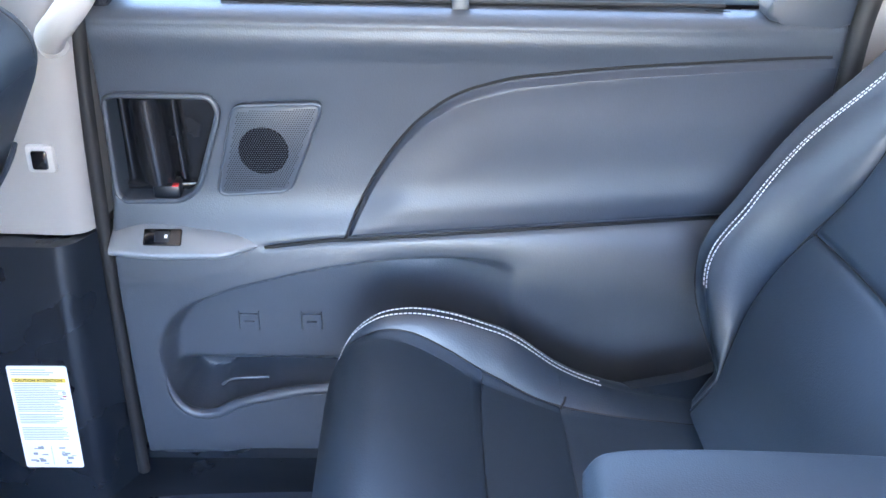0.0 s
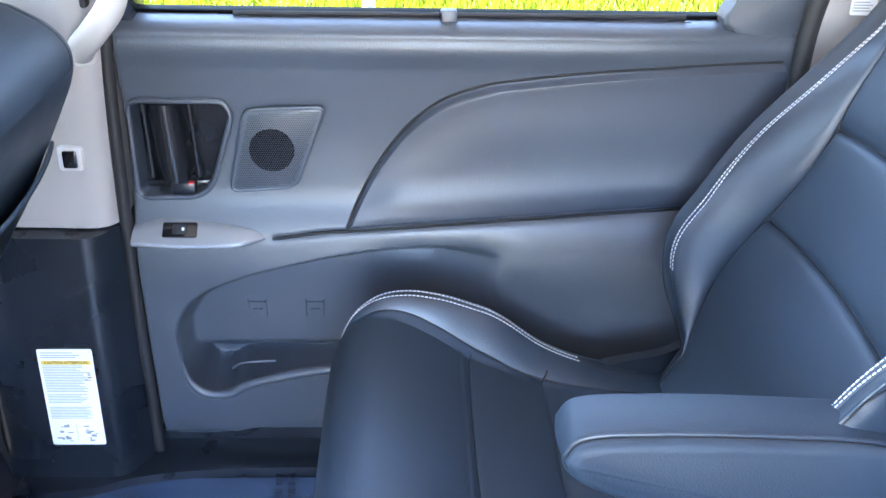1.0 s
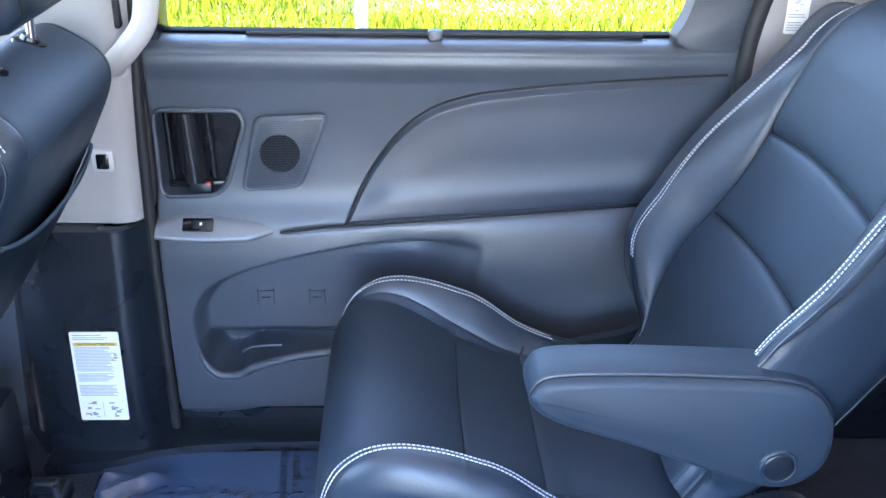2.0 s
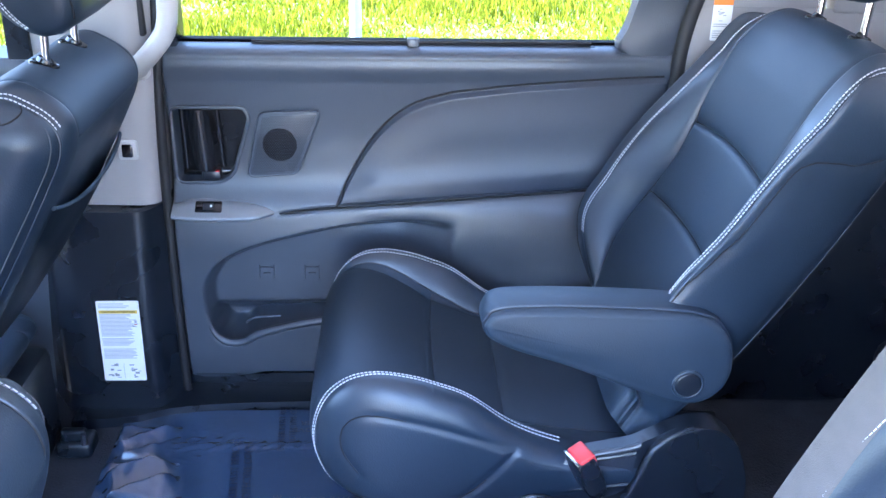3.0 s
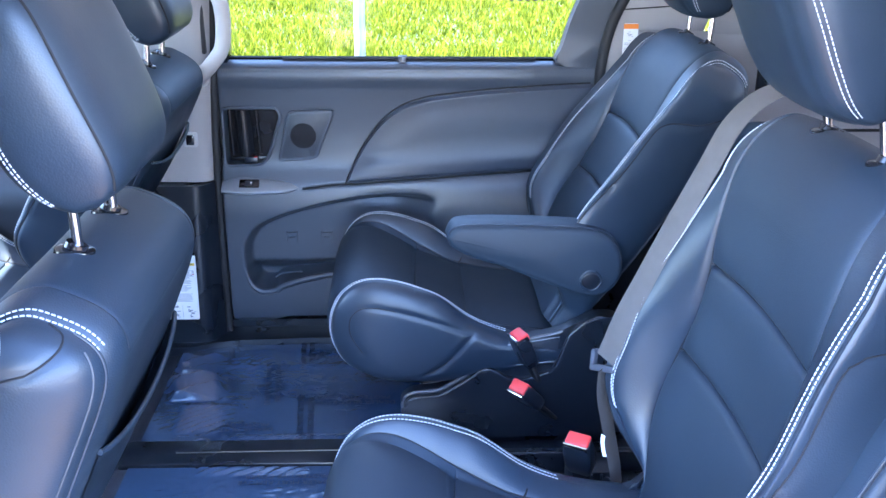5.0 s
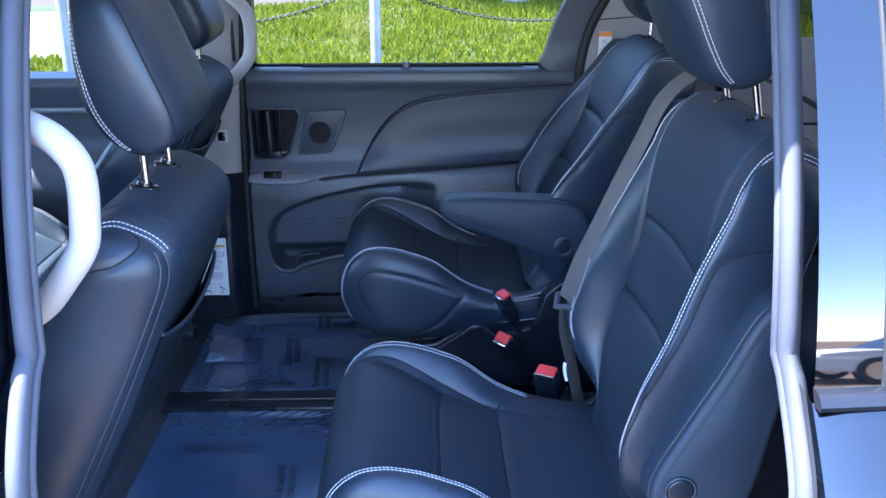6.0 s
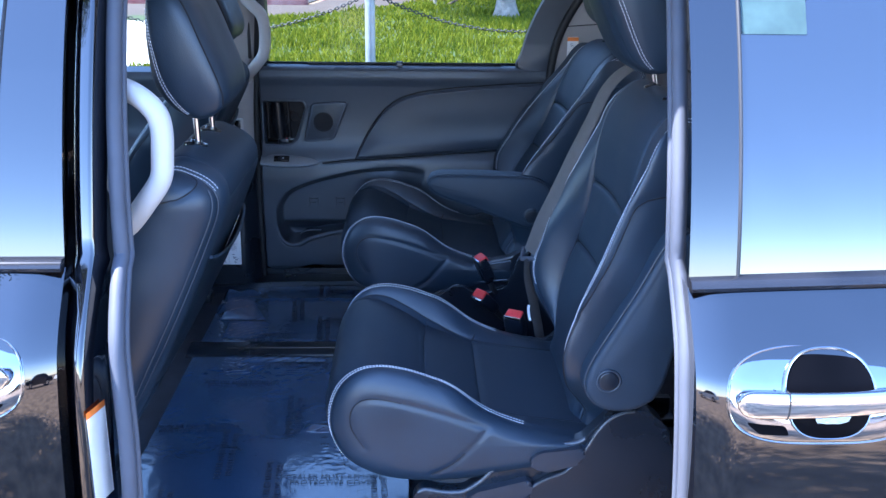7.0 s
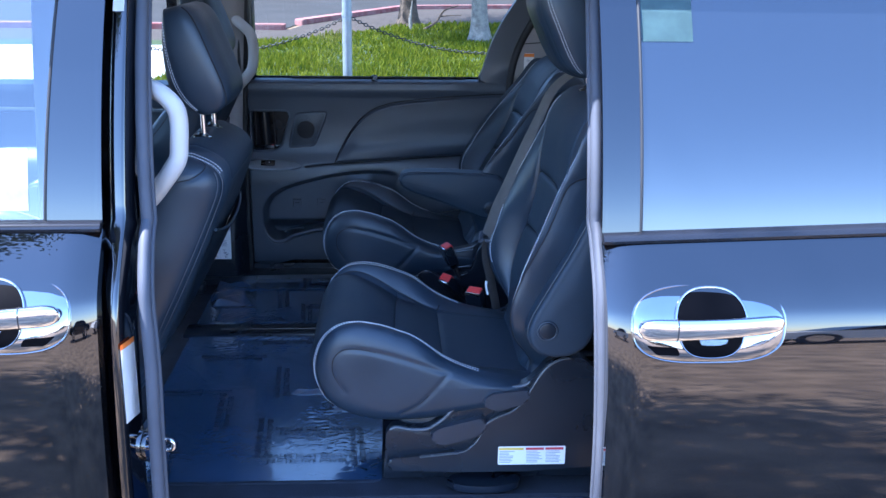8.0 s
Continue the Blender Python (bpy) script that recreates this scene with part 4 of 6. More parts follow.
tagged(part("door_seal", part_, BLACK_RUBBER), "black rubber seal along the door opening", "door seal", kind="structure")
part_ = box(-0.49, 0.55, 1.30, 1.36, 0.40, 0.47, 0.0)
tagged(part("door_sill", part_, BLACK_PLASTIC, smooth=False), "black plastic sill under the closed door", "sill", kind="structure")
scuff = [tuple(q) for q in curve([(-0.70, 1.150), (-0.58, 1.165), (-0.50, 1.195), (-0.38, 1.212), (-0.10, 1.220), (0.55, 1.222)], 40)] + [(0.55, 1.32), (-0.70, 1.32)]
tagged(part("scuff_plate", plate(scuff, 0.448, 0.42, "z", bevel=0.006), BLACK_PLASTIC), "black plastic scuff plate inside the closed door", "sill", kind="structure")

# far centre pillar: pale upper, black lower cover, belt slot, grab handle
pillar = thing("pillar_far", "pale grey pillar trim over a black lower cover", "pillar trim", kind="structure", at=(-0.58, 1.25, 0.45))
sec_up = [(-0.78, 1.32), (-0.72, 1.262), (-0.65, 1.242), (-0.525, 1.238), (-0.502, 1.245), (-0.486, 1.272), (-0.486, 1.36), (-0.78, 1.36)]
sec_lo = [(-0.78, 1.30), (-0.72, 1.215), (-0.67, 1.197), (-0.535, 1.195), (-0.515, 1.206), (-0.484, 1.266), (-0.484, 1.36), (-0.78, 1.36)]


def column(section, z0, z1, lean_x=0.0, lean_y=0.0, steps=10, r=0.012):
    out = rounded(section, r)
    return grid_mesh([[(a + lean_x * t, b + lean_y * t * t, z0 + (z1 - z0) * t) for a, b in out] for t in np.linspace(0, 1, steps)], close_v=True, cap=True)


part("upper_trim", column(sec_up, 0.900, 1.70, 0.035, -0.06), GREY_TRIM, pillar)
part("lower_cover", column(sec_lo, 0.43, 0.897, 0.004, 0.012), BLACK_PLASTIC, pillar, "black plastic lower cover")
sd_bezel = part("switch_bezel", box(-0.559, -0.521, 1.229, 1.245, 0.997, 1.037, 0.006), GRAB_GREY, pillar)
part("door_button", box(-0.551, -0.529, 1.226, 1.238, 1.003, 1.031, 0.004), GLOSS_BLACK, sd_bezel, "small black power door button")
part("belt_slot", box(-0.492, -0.482, 1.225, 1.26, 1.24, 1.55, 0.004), BLACK_RUBBER, pillar)
grab = curve([(-0.506, 1.250, 1.172), (-0.494, 1.222, 1.190), (-0.466, 1.196, 1.218), (-0.434, 1.188, 1.262), (-0.426, 1.185, 1.33), (-0.434, 1.185, 1.385), (-0.462, 1.192, 1.415), (-0.50, 1.235, 1.44)], 44)


def grab_handle(line, label, r):
    ob = thing("grab_handle", label, "grab handle", "pillar grab handles", at=tuple(line[0]))
    part("grip", tube(line, r, 18), GRAB_GREY, ob)
    for p, q in ((line[0], line[3]), (line[-1], line[-4])):
        t = (q - p) / np.linalg.norm(q - p)
        part("end_cap", tube([p - t * 0.006, p + t * 0.004, p + t * 0.010], np.array((r * 1.25, r * 1.22, r * 1.02)), 18), GRAB_GREY, ob)
    return ob


grab_handle(grab, "pale grey moulded grab handle on the far pillar", 0.019)


def caution_label(x0, x1, z0, z1, y0, y1, kind):
    """A printed warning label; the face stands at y0 (bottom) and y1 (top)."""
    ob = thing("caution_label" if kind != "quarter" else "warning_label",
               {"pillar": "white paper caution label with yellow band and diagrams", "quarter": "white warning sticker with an orange head",
                "base": "white strip label with yellow and red heads"}[kind], "label", at=((x0 + x1) / 2, y0, z0))
    w, h = x1 - x0, z1 - z0

    def bar(name, a, b, c, d, mat, lift, label=""):
        q = [(x0 + a * w, z0 + c * h), (x0 + b * w, z0 + c * h), (x0 + b * w, z0 + d * h), (x0 + a * w, z0 + d * h)]
        if name == "sheet":
            q = rounded(q, 0.004)
        def yy(z):
            return y0 + (y1 - y0) * (z - z0) / h
        bm = bmesh.new()
        lo = [bm.verts.new((p[0], yy(p[1]) - lift, p[1])) for p in q]
        hi = [bm.verts.new((p[0], yy(p[1]) - lift + 0.0004, p[1])) for p in q]
        bm.faces.new(lo)
        for i in range(len(q)):
            bm.faces.new((lo[i], hi[i], hi[(i + 1) % len(q)], lo[(i + 1) % len(q)]))
        return part(name, bm, mat, ob, label, smooth=False)
    bar("sheet", 0, 1, 0, 1, PAPER, 0.0005)
    rnd = random.Random(3)
    if kind == "pillar":
        bar("yellow_band", 0.05, 0.95, 0.845, 0.885, YELLOW, 0.0009)
        for q in (0.96, 0.935, 0.915):
            bar("text_bar", 0.06, 0.55 + 0.4 * rnd.random(), q, q + 0.007, INK, 0.0009)
        q = 0.83
        while q > 0.27:
            if not 0.545 < q < 0.565 and not 0.415 < q < 0.435:
                bar("text_bar", 0.06, (0.74 if 0.67 < q < 0.79 else 0.66) + 0.2 * rnd.random(), q, q + 0.006, INK, 0.0009)
            q -= 0.0165
        for a in (0.06, 0.53):
            for k in range(11):
                c, d = a + 0.30 * rnd.random(), 0.03 + 0.17 * rnd.random()
                bar("diagram_line", c, c + 0.03 + 0.08 * rnd.random(), d, d + 0.006 + 0.02 * rnd.random(), INK, 0.0009)
        bar("diagram_line", 0.49, 0.497, 0.03, 0.22, INK, 0.0009)
        for k in range(4):
            c, d = 0.80 + 0.08 * rnd.random(), 0.68 + 0.07 * rnd.random()
            bar("diagram_line", c, c + 0.06, d, d + 0.01, RED_INK if k == 0 else INK, 0.0009)
        bm = moved(writing("CAUTION ATTENTION", 0.0066), Matrix.Translation(((x0 + x1) / 2, y0 + (y1 - y0) * 0.865 - 0.0012, z0 + 0.865 * h)) @ pose(0, 0, 0, 90))
        part("caution_words", bm, SEAM, ob, smooth=False)
    elif kind == "quarter":
        bar("orange_band", 0.0, 1.0, 0.83, 0.985, ORANGE, 0.0009)
        for k in range(10):
            a, d = 0.25 + 0.35 * rnd.random(), 0.45 + 0.28 * rnd.random()
            bar("diagram_line", a, a + 0.08 + 0.12 * rnd.random(), d, d + 0.012, INK, 0.0009)
        for q in (0.38, 0.33, 0.22, 0.17, 0.12, 0.07):
            bar("text_bar", 0.1, 0.6 + 0.3 * rnd.random(), q, q + 0.014, INK, 0.0009)
    else:
        for a, mat in ((0.01, YELLOW), (0.41, RED_INK), (0.70, RED_INK)):
            bar("colour_band", a, a + (0.37 if a < 0.1 else 0.27), 0.80, 0.93, mat, 0.0009)
            for q in np.arange(0.12, 0.75, 0.085):
                bar("text_bar", a + 0.01, a + 0.15 + 0.1 * rnd.random(), q, q + 0.03, INK, 0.0009)
    return ob


caution_label(-0.632, -0.545, 0.520, 0.706, 1.1935, 1.1985, "pillar")

# far quarter trim behind the chairs
quarter = thing("quarter_trim_far", "pale grey moulded quarter trim with a window above", "quarter trim", kind="structure", at=(1.2, 1.28, 0.45))
qrows = []
for z in np.linspace(0.97, 1.30, 20):
    qrows.append([(x, 1.272 - 0.055 * ease(0.62, 0.95, x) * ease(1.05, 0.9, z) - 0.012 * ease(0.55, 0.6, x), z) for x in np.linspace(0.548, 2.3, 50)])
part("lower_panel", grid_mesh(qrows), GREY_TRIM, quarter)
part("upper_pillar", plate([(0.548, 1.298), (0.80, 1.298), (0.93, 1.66), (0.80, 1.68), (0.66, 1.52), (0.58, 1.39)], 1.262, 1.30, "y", bevel=0.006), GREY_TRIM, quarter)
part("trim_seam", tube([(0.56, 1.2575, 1.352), (0.84, 1.2575, 1.372)], 0.0015, 6), SEAM, quarter)
part("lower_cover", box(0.55, 2.3, 1.235, 1.29, 0.43, 0.968, 0.01), BLACK_PLASTIC, quarter, "black lower quarter cover")
part("ledge_seam", tube([(0.9, 1.204, 1.05), (2.2, 1.204, 1.05)], 0.004, 8), SEAM, quarter)
part("upper_panel", box(0.82, 1.12, 1.255, 1.30, 1.29, 1.66, 0.01), GREY_TRIM, quarter)
part("header", box(0.80, 2.3, 1.20, 1.30, 1.62, 1.72, 0.01), GREY_TRIM, quarter)
part("rear_upright", box(1.75, 2.3, 1.24, 1.30, 1.28, 1.66, 0.01), GREY_TRIM, quarter)
part("window_pane", grid_mesh([[(x, 1.30, z) for z in (1.29, 1.64)] for x in (1.1, 1.8)]), GLASS_DARK, quarter, "dark privacy glass")
caution_label(0.588, 0.626, 1.237, 1.319, 1.257, 1.257, "quarter")

# body shell that closes the van
shell = thing("van_body", "gloss black painted minivan body", "minivan", kind="structure", at=(0.4, 0.4, 0.3))
part("far_side_skin", box(-2.2, 2.5, 1.40, 1.43, 0.25, 1.15, 0.0), PAINT, shell, smooth=False)
part("far_rail", box(-1.5, 2.5, 1.22, 1.36, 1.66, 1.76, 0.01), GREY_TRIM, shell)
part("tail_wall", box(2.32, 2.38, -0.6, 1.4, 0.35, 1.15, 0.0), GREY_TRIM, shell, smooth=False)
part("tail_glass", grid_mesh([[(2.36 - 0.25 * (z - 1.15), y, z) for z in (1.15, 1.72)] for y in (-0.5, 1.3)]), GLASS_DARK, shell, "dark tailgate glass")
part("near_rail", box(-1.5, 2.5, -0.60, -0.50, 1.70, 1.77, 0.01), BODY_METAL, shell)
part("near_quarter_skin", box(0.62, 2.4, -0.64, -0.60, 0.30, 1.20, 0.0), BODY_METAL, shell, smooth=False)
part("near_sill", box(-0.48, 0.56, -0.66, -0.425, 0.25, 0.395, 0.012), BODY_METAL, shell)
part("sill_step", box(-0.47, 0.56, -0.56, -0.41, 0.392, 0.412, 0.006), SILL_FILM, shell, "step plate under blue film")
part("near_quarter_pane", grid_mesh([[(x, -0.60 + 0.25 * (z - 1.19), z) for z in (1.19, 1.74)] for x in (0.60, 2.4)]), GLASS_DARK, shell, "dark near quarter glass")
part("dashboard", box(-1.75, -1.45, -0.5, 1.33, 0.6, 1.08, 0.05, 4), BLACK_PLASTIC, shell, "black moulded dashboard")
part("firewall", box(-1.9, -1.75, -0.66, 1.42, 0.25, 1.0, 0.0), BODY_METAL, shell, smooth=False)
part("windshield", grid_mesh([[(-1.95 + 0.62 * t, y, 1.0 + 0.75 * t) for t in (0, 1)] for y in (-0.6, 1.4)]), GLASS_CLEAR, shell, "sloped windshield glass")

# far front door
fdoor = thing("front_door_far", "dark trim of the closed far front door", "car door", at=(-1.1, 1.3, 0.45))
frows = []
for x in np.linspace(-1.75, -0.70, 50):
    z = np.linspace(0.44, 1.20, 60)
    y = spline(z, (0.44, 0.6, 0.78, 0.86, 0.90, 0.95, 1.05, 1.13, 1.17, 1.19, 1.20), (1.29, 1.27, 1.24, 1.215, 1.225, 1.27, 1.285, 1.275, 1.265, 1.28, 1.32))
    y = y + 0.004 * np.exp(-((z - 1.10) / 0.004) ** 2)
    frows.append(np.stack([np.full_like(z, x), y, z], -1))
part("door_trim", grid_mesh(frows), DOOR_TRIM, fdoor)
part("accent", box(-1.6, -0.78, 1.262, 1.28, 1.085, 1.10, 0.003), SILVER, fdoor, "silver accent strip")
part("frame_rear", box(-0.745, -0.70, 1.24, 1.30, 1.19, 1.66, 0.006), BLACK_PLASTIC, fdoor)
part("window_pane", grid_mesh([[(x, 1.33 - 0.2 * (z - 1.2), z) for z in (1.18, 1.66)] for x in (-1.75, -0.72)]), GLASS_CLEAR, fdoor, "clear window glass")

# ---- near side: pillar, seals, front door, slid-back door ----
# a soft shoulder under the belt, then a crease, then a nearly upright lower flank
SKIN_Z = np.linspace(0.2, 1.16, 600)
SKIN_SLOPE = np.interp(SKIN_Z, (0.2, 0.5, 0.7, 0.85, 0.93, 0.96, 0.985, 1.0, 1.015, 1.03, 1.045, 1.09, 1.16), (-0.06, 0.0, 0.04, 0.085, 0.12, 0.145, 0.165, 0.19, 0.235, 0.30, 0.50, 0.72, 0.86))
SKIN_Y = -0.712 - np.concatenate((np.cumsum((SKIN_SLOPE * (SKIN_Z[1] - SKIN_Z[0]))[::-1])[::-1][1:], [0.0]))


def side_skin(z, tuck):
    """The outer skin of a door across the van at height z; tuck moves it out."""
    y = np.interp(z, SKIN_Z, SKIN_Y)
    up = np.clip(z - 1.155, 0, 1)
    return np.where(z > 1.155, -0.706 + 0.165 * up + 0.42 * up * up, y) - tuck


near_pillar = thing("pillar_near", "gloss black door pillar with a bare painted jamb", "door pillar", kind="structure", at=(-0.46, -0.6, 0.4))
nrings = []
for z in np.linspace(0.28, 1.74, 60):
    yo = float(side_skin(np.array(z), -0.035)) + 0.02
    wide = 0.010 + 0.012 * float(ease(1.10, 1.15, z))
    sec = [(-0.52, yo + 0.06), (-0.437 - wide, yo + 0.05), (-0.437 - wide, yo + 0.004), (-0.4345, yo), (-0.430, yo + 0.003), (-0.417, yo + 0.056), (-0.412, yo + 0.075), (-0.45, yo + 0.12), (-0.52, yo + 0.13)]
    nrings.append([(a, b, z) for a, b in rounded(sec, 0.004, 3)])
part("jamb", grid_mesh(nrings, close_v=True, cap=True), PAINT, near_pillar)
part("belt_crease", tube([(-0.480, -0.640, 1.135), (-0.462, -0.655, 1.122), (-0.444, -0.664, 1.100), (-0.441, -0.664, 1.07)], np.array((0.006, 0.008, 0.008, 0.003)), 10), PAINT, near_pillar)
part("pillar_trim", column([(-0.66, -0.50), (-0.52, -0.50), (-0.505, -0.48), (-0.53, -0.44), (-0.66, -0.44)], 0.86, 1.72, 0.03, 0.06), GREY_TRIM, near_pillar, "pale grey inner pillar trim")
part("lower_trim", column([(-0.66, -0.50), (-0.52, -0.50), (-0.505, -0.48), (-0.53, -0.44), (-0.66, -0.44)], 0.40, 0.855, 0.0, 0.0), BLACK_PLASTIC, near_pillar, "black lower pillar trim")
for xs_, off, tuck, away in (((-0.385, -0.383, -0.383, -0.383, -0.391, -0.398, -0.405, -0.409, -0.412, -0.418), 0.060, -0.035, 1),
                             ((0.497, 0.497, 0.497, 0.493, 0.488, 0.486, 0.486, 0.486, 0.488, 0.490), 0.070, 0.0, -1)):
    zs_ = np.linspace(0.34, 1.74, 80)
    xx = spline(zs_, (0.34, 0.62, 0.76, 0.90, 1.03, 1.14, 1.30, 1.435, 1.57, 1.74), xs_)
    yy = side_skin(zs_, tuck) + off
    seal = thing("opening_seal", "grey rubber seal round the open doorway", "door seal", "doorway seals", "structure", at=(float(xx[0]), float(yy[0]), 0.4))
    part("bulb", tube(np.stack([xx, yy, zs_], -1), 0.0125, 14, flat=1.1), RUBBER, seal)
    part("lip", tube(np.stack([xx + away * 0.011, yy + 0.012, zs_], -1), 0.006, 10), RUBBER, seal)
jl = thing("jamb_label", "white paper label with an orange head on the door jamb", "label", at=(-0.44, -0.66, 0.77))
jy = float(side_skin(np.array(0.87), -0.035)) + 0.02
dq = [(-0.4290, jy + 0.006), (-0.4165, jy + 0.056)]
for z0, z1, mat, nm in ((0.795, 0.945, PAPER, "sheet"), (0.945, 0.956, ORANGE, "orange_band")):
    bm = bmesh.new()
    vs = [bm.verts.new((dq[i][0] + 0.002 + k, dq[i][1] - 0.001, z)) for i, z, k in ((0, z0, 0), (1, z0 + 0.0, 0), (1, z1, 0.0), (0, z1, 0.0))]
    bm.faces.new(vs)
    bmesh.ops.solidify(bm, geom=bm.faces[:], thickness=0.0006)
    part(nm, bm, mat, jl, smooth=False)
striker = thing("door_striker", "zinc-plated round door striker on the jamb", "door striker", at=(-0.405, -0.73, 0.70))
part("base_disc", moved(disc((0, 0, 0), 0.037, 0.012, "x", bevel=0.004), Matrix.Translation((-0.410, -0.690, 0.715)) @ pose(0, 0, 0, 0, 0, -14)), STEEL, striker)
part("loop", tube(curve([(-0.405, -0.690, 0.725), (-0.362, -0.700, 0.725), (-0.362, -0.700, 0.705), (-0.405, -0.690, 0.705)], 20), 0.0045, 10), STEEL, striker)

grab = curve([(-0.470, -0.45, 1.412), (-0.425, -0.48, 1.406), (-0.382, -0.500, 1.392), (-0.354, -0.51, 1.367), (-0.347, -0.51, 1.338), (-0.349, -0.51, 1.293), (-0.355, -0.51, 1.256), (-0.385, -0.502, 1.213), (-0.425, -0.48, 1.166), (-0.470, -0.46, 1.135)], 50)
grab_handle(grab, "pale grey moulded grab handle on the near pillar", 0.0185)


def handle(ob, x0, z0, tuck, key_left, length=0.29):
    """A chrome pull bar over two cups painted as black shade, in a chrome-rimmed oval surround."""
    cx = x0 + length / 2
    tall = 0.069
    y = float(side_skin(np.array(z0), tuck))

    def swell(px, pz):
        """How far the surround stands out: fuller towards its lower lip."""
        u, v = (px - cx) / (length / 2), (pz - z0) / tall
        r_ = (abs(u) ** 3.0 + abs(v) ** 2.8) ** (1 / 3.0)
        return (0.009 - 0.008 * v) * max(0.0, 1 - r_ ** 7) - 0.001

    def oval(r_, a):
        return (cx + r_ * length / 2 * math.copysign(abs(math.cos(a)) ** 0.66, math.cos(a)), z0 + r_ * tall * math.copysign(abs(math.sin(a)) ** 0.72, math.sin(a)))

    def at(px, pz, lift=0.0):
        return (px, float(side_skin(np.array(pz), tuck)) - swell(px, pz) - lift, pz)
    rings = [[at(*oval(r_, a)) for a in np.linspace(0, math.tau, 72, endpoint=False)] for r_ in (0.0, 0.2, 0.4, 0.6, 0.75, 0.85, 0.91, 0.95, 0.98, 1.0)]
    part("handle_surround", grid_mesh(rings, close_v=True), DARK_CHROME, ob, "chromed oval handle surround")
    rim = [at(*oval(0.985, a), 0.001) for a in np.linspace(0, math.tau, 72, endpoint=False)]
    part("surround_rim", tube(rim, 0.0020, 8, closed=True, up=(0, 1, 0)), RIM_CHROME, ob)
    m = 1 if key_left else -1
    mid = cx + m * 0.002
    # the cups have no depth: black patches on the surround paint their shade
    for sgn, h, w in ((1, 0.061, 0.067), (-1, 0.051, 0.060)):
        arc = [(mid + w * math.copysign(abs(math.cos(a)) ** 0.8, math.cos(a)), z0 + sgn * 0.004 + sgn * h * math.sin(a) ** 0.8) for a in np.linspace(0.02, math.pi - 0.02, 30)]
        rows_ = [[at(mid + (p - mid) * (1 - 0.1 * k), z0 + (q - z0) * (1 - 0.1 * k), 0.0012 + 0.0006 * k) for p, q in arc] for k in (0, 1, 3, 6, 9.9)]
        part("handle_cup", grid_mesh(rows_), CUP_BLACK, ob, "black patch painted for the shade in a handle cup")
        part("cup_rim", tube([at(p, q, 0.0018) for p, q in arc], 0.0028 if sgn > 0 else 0.0016, 8, up=(0, 1, 0)), RIM_CHROME, ob)
    # added chrome sliver that draws the bright reflection in the lower cup
    gl_ = [(mid - 0.022, z0 - 0.027), (mid - 0.010, z0 - 0.0285), (mid + 0.012, z0 - 0.0285), (mid + 0.024, z0 - 0.025), (mid + 0.028, z0 - 0.018), (mid - 0.026, z0 - 0.018)]
    gb_ = bmesh.new()
    gb_.faces.new([gb_.verts.new(at(p, q, 0.010)) for p, q in gl_])
    bmesh.ops.solidify(gb_, geom=gb_.faces[:], thickness=0.002)
    part("cup_glint", gb_, RIM_CHROME, ob, "bright chrome plate for the reflection in the lower cup")
    # a small flat matt black quad low on the surround
    q = rounded([(cx - m * 0.118, z0 - 0.033), (cx - m * 0.062, z0 - 0.036), (cx - m * 0.056, z0 - 0.050), (cx - m * 0.098, z0 - 0.050)], 0.005)
    bm = bmesh.new()
    bm.faces.new([bm.verts.new(at(a, b, 0.0014)) for a, b in q])
    part("dark_patch", bm, CUP_BLACK, ob, "small dark patch under the bar")
    # the bar: even thickness, rounded ends, one joint
    rings = []
    for t in np.linspace(0, 1, 40):
        x = x0 + 0.009 + (length - 0.022) * t
        e = max(0.0, 1 - abs(2 * t - 1) ** 14) ** 0.5
        tip = t if key_left else 1 - t
        hh = (0.0210 - 0.005 * tip) * max(0.25, e)
        out = 0.022 + 0.014 * math.sin(math.pi * t) ** 0.8
        zc = z0 + 0.012 * (t - 0.5) + 0.007
        ring = []
        for a in np.linspace(0, math.tau, 28, endpoint=False):
            c, s_ = math.cos(a), math.sin(a)
            ring.append((x, y - out - 0.011 * math.copysign(abs(c) ** 0.7, c) * max(0.3, e), zc + hh * math.copysign(abs(s_) ** 0.75, s_)))
        rings.append(ring)
    bar = part("handle_bar", grid_mesh(rings, close_v=True, cap=True), CHROME, ob, "chrome pull bar")
    tj = 0.072 / length if key_left else 1 - 0.072 / length
    xs, zj, oj = x0 + 0.009 + (length - 0.022) * tj, z0 + 0.012 * (tj - 0.5) + 0.007, 0.022 + 0.014 * math.sin(math.pi * tj) ** 0.8
    joint = [(xs, y - oj - 0.0113 * math.copysign(abs(math.cos(a)) ** 0.7, math.cos(a)), zj + 0.0200 * math.copysign(abs(math.sin(a)) ** 0.75, math.sin(a))) for a in np.linspace(0, math.tau, 28, endpoint=False)]
    part("bar_joint", tube(joint, 0.0012, 6, closed=True, up=(1, 0, 0)), SEAM, bar)
    tk = 0.034 / length if key_left else 1 - 0.034 / length
    part("key_cover", disc((x0 + 0.009 + (length - 0.022) * tk, y - 0.022 - 0.014 * math.sin(math.pi * tk) ** 0.8 - 0.0085, z0 + 0.012 * (tk - 0.5) + 0.007), 0.008, 0.010, seg=20, bevel=0.001), STEEL, bar)


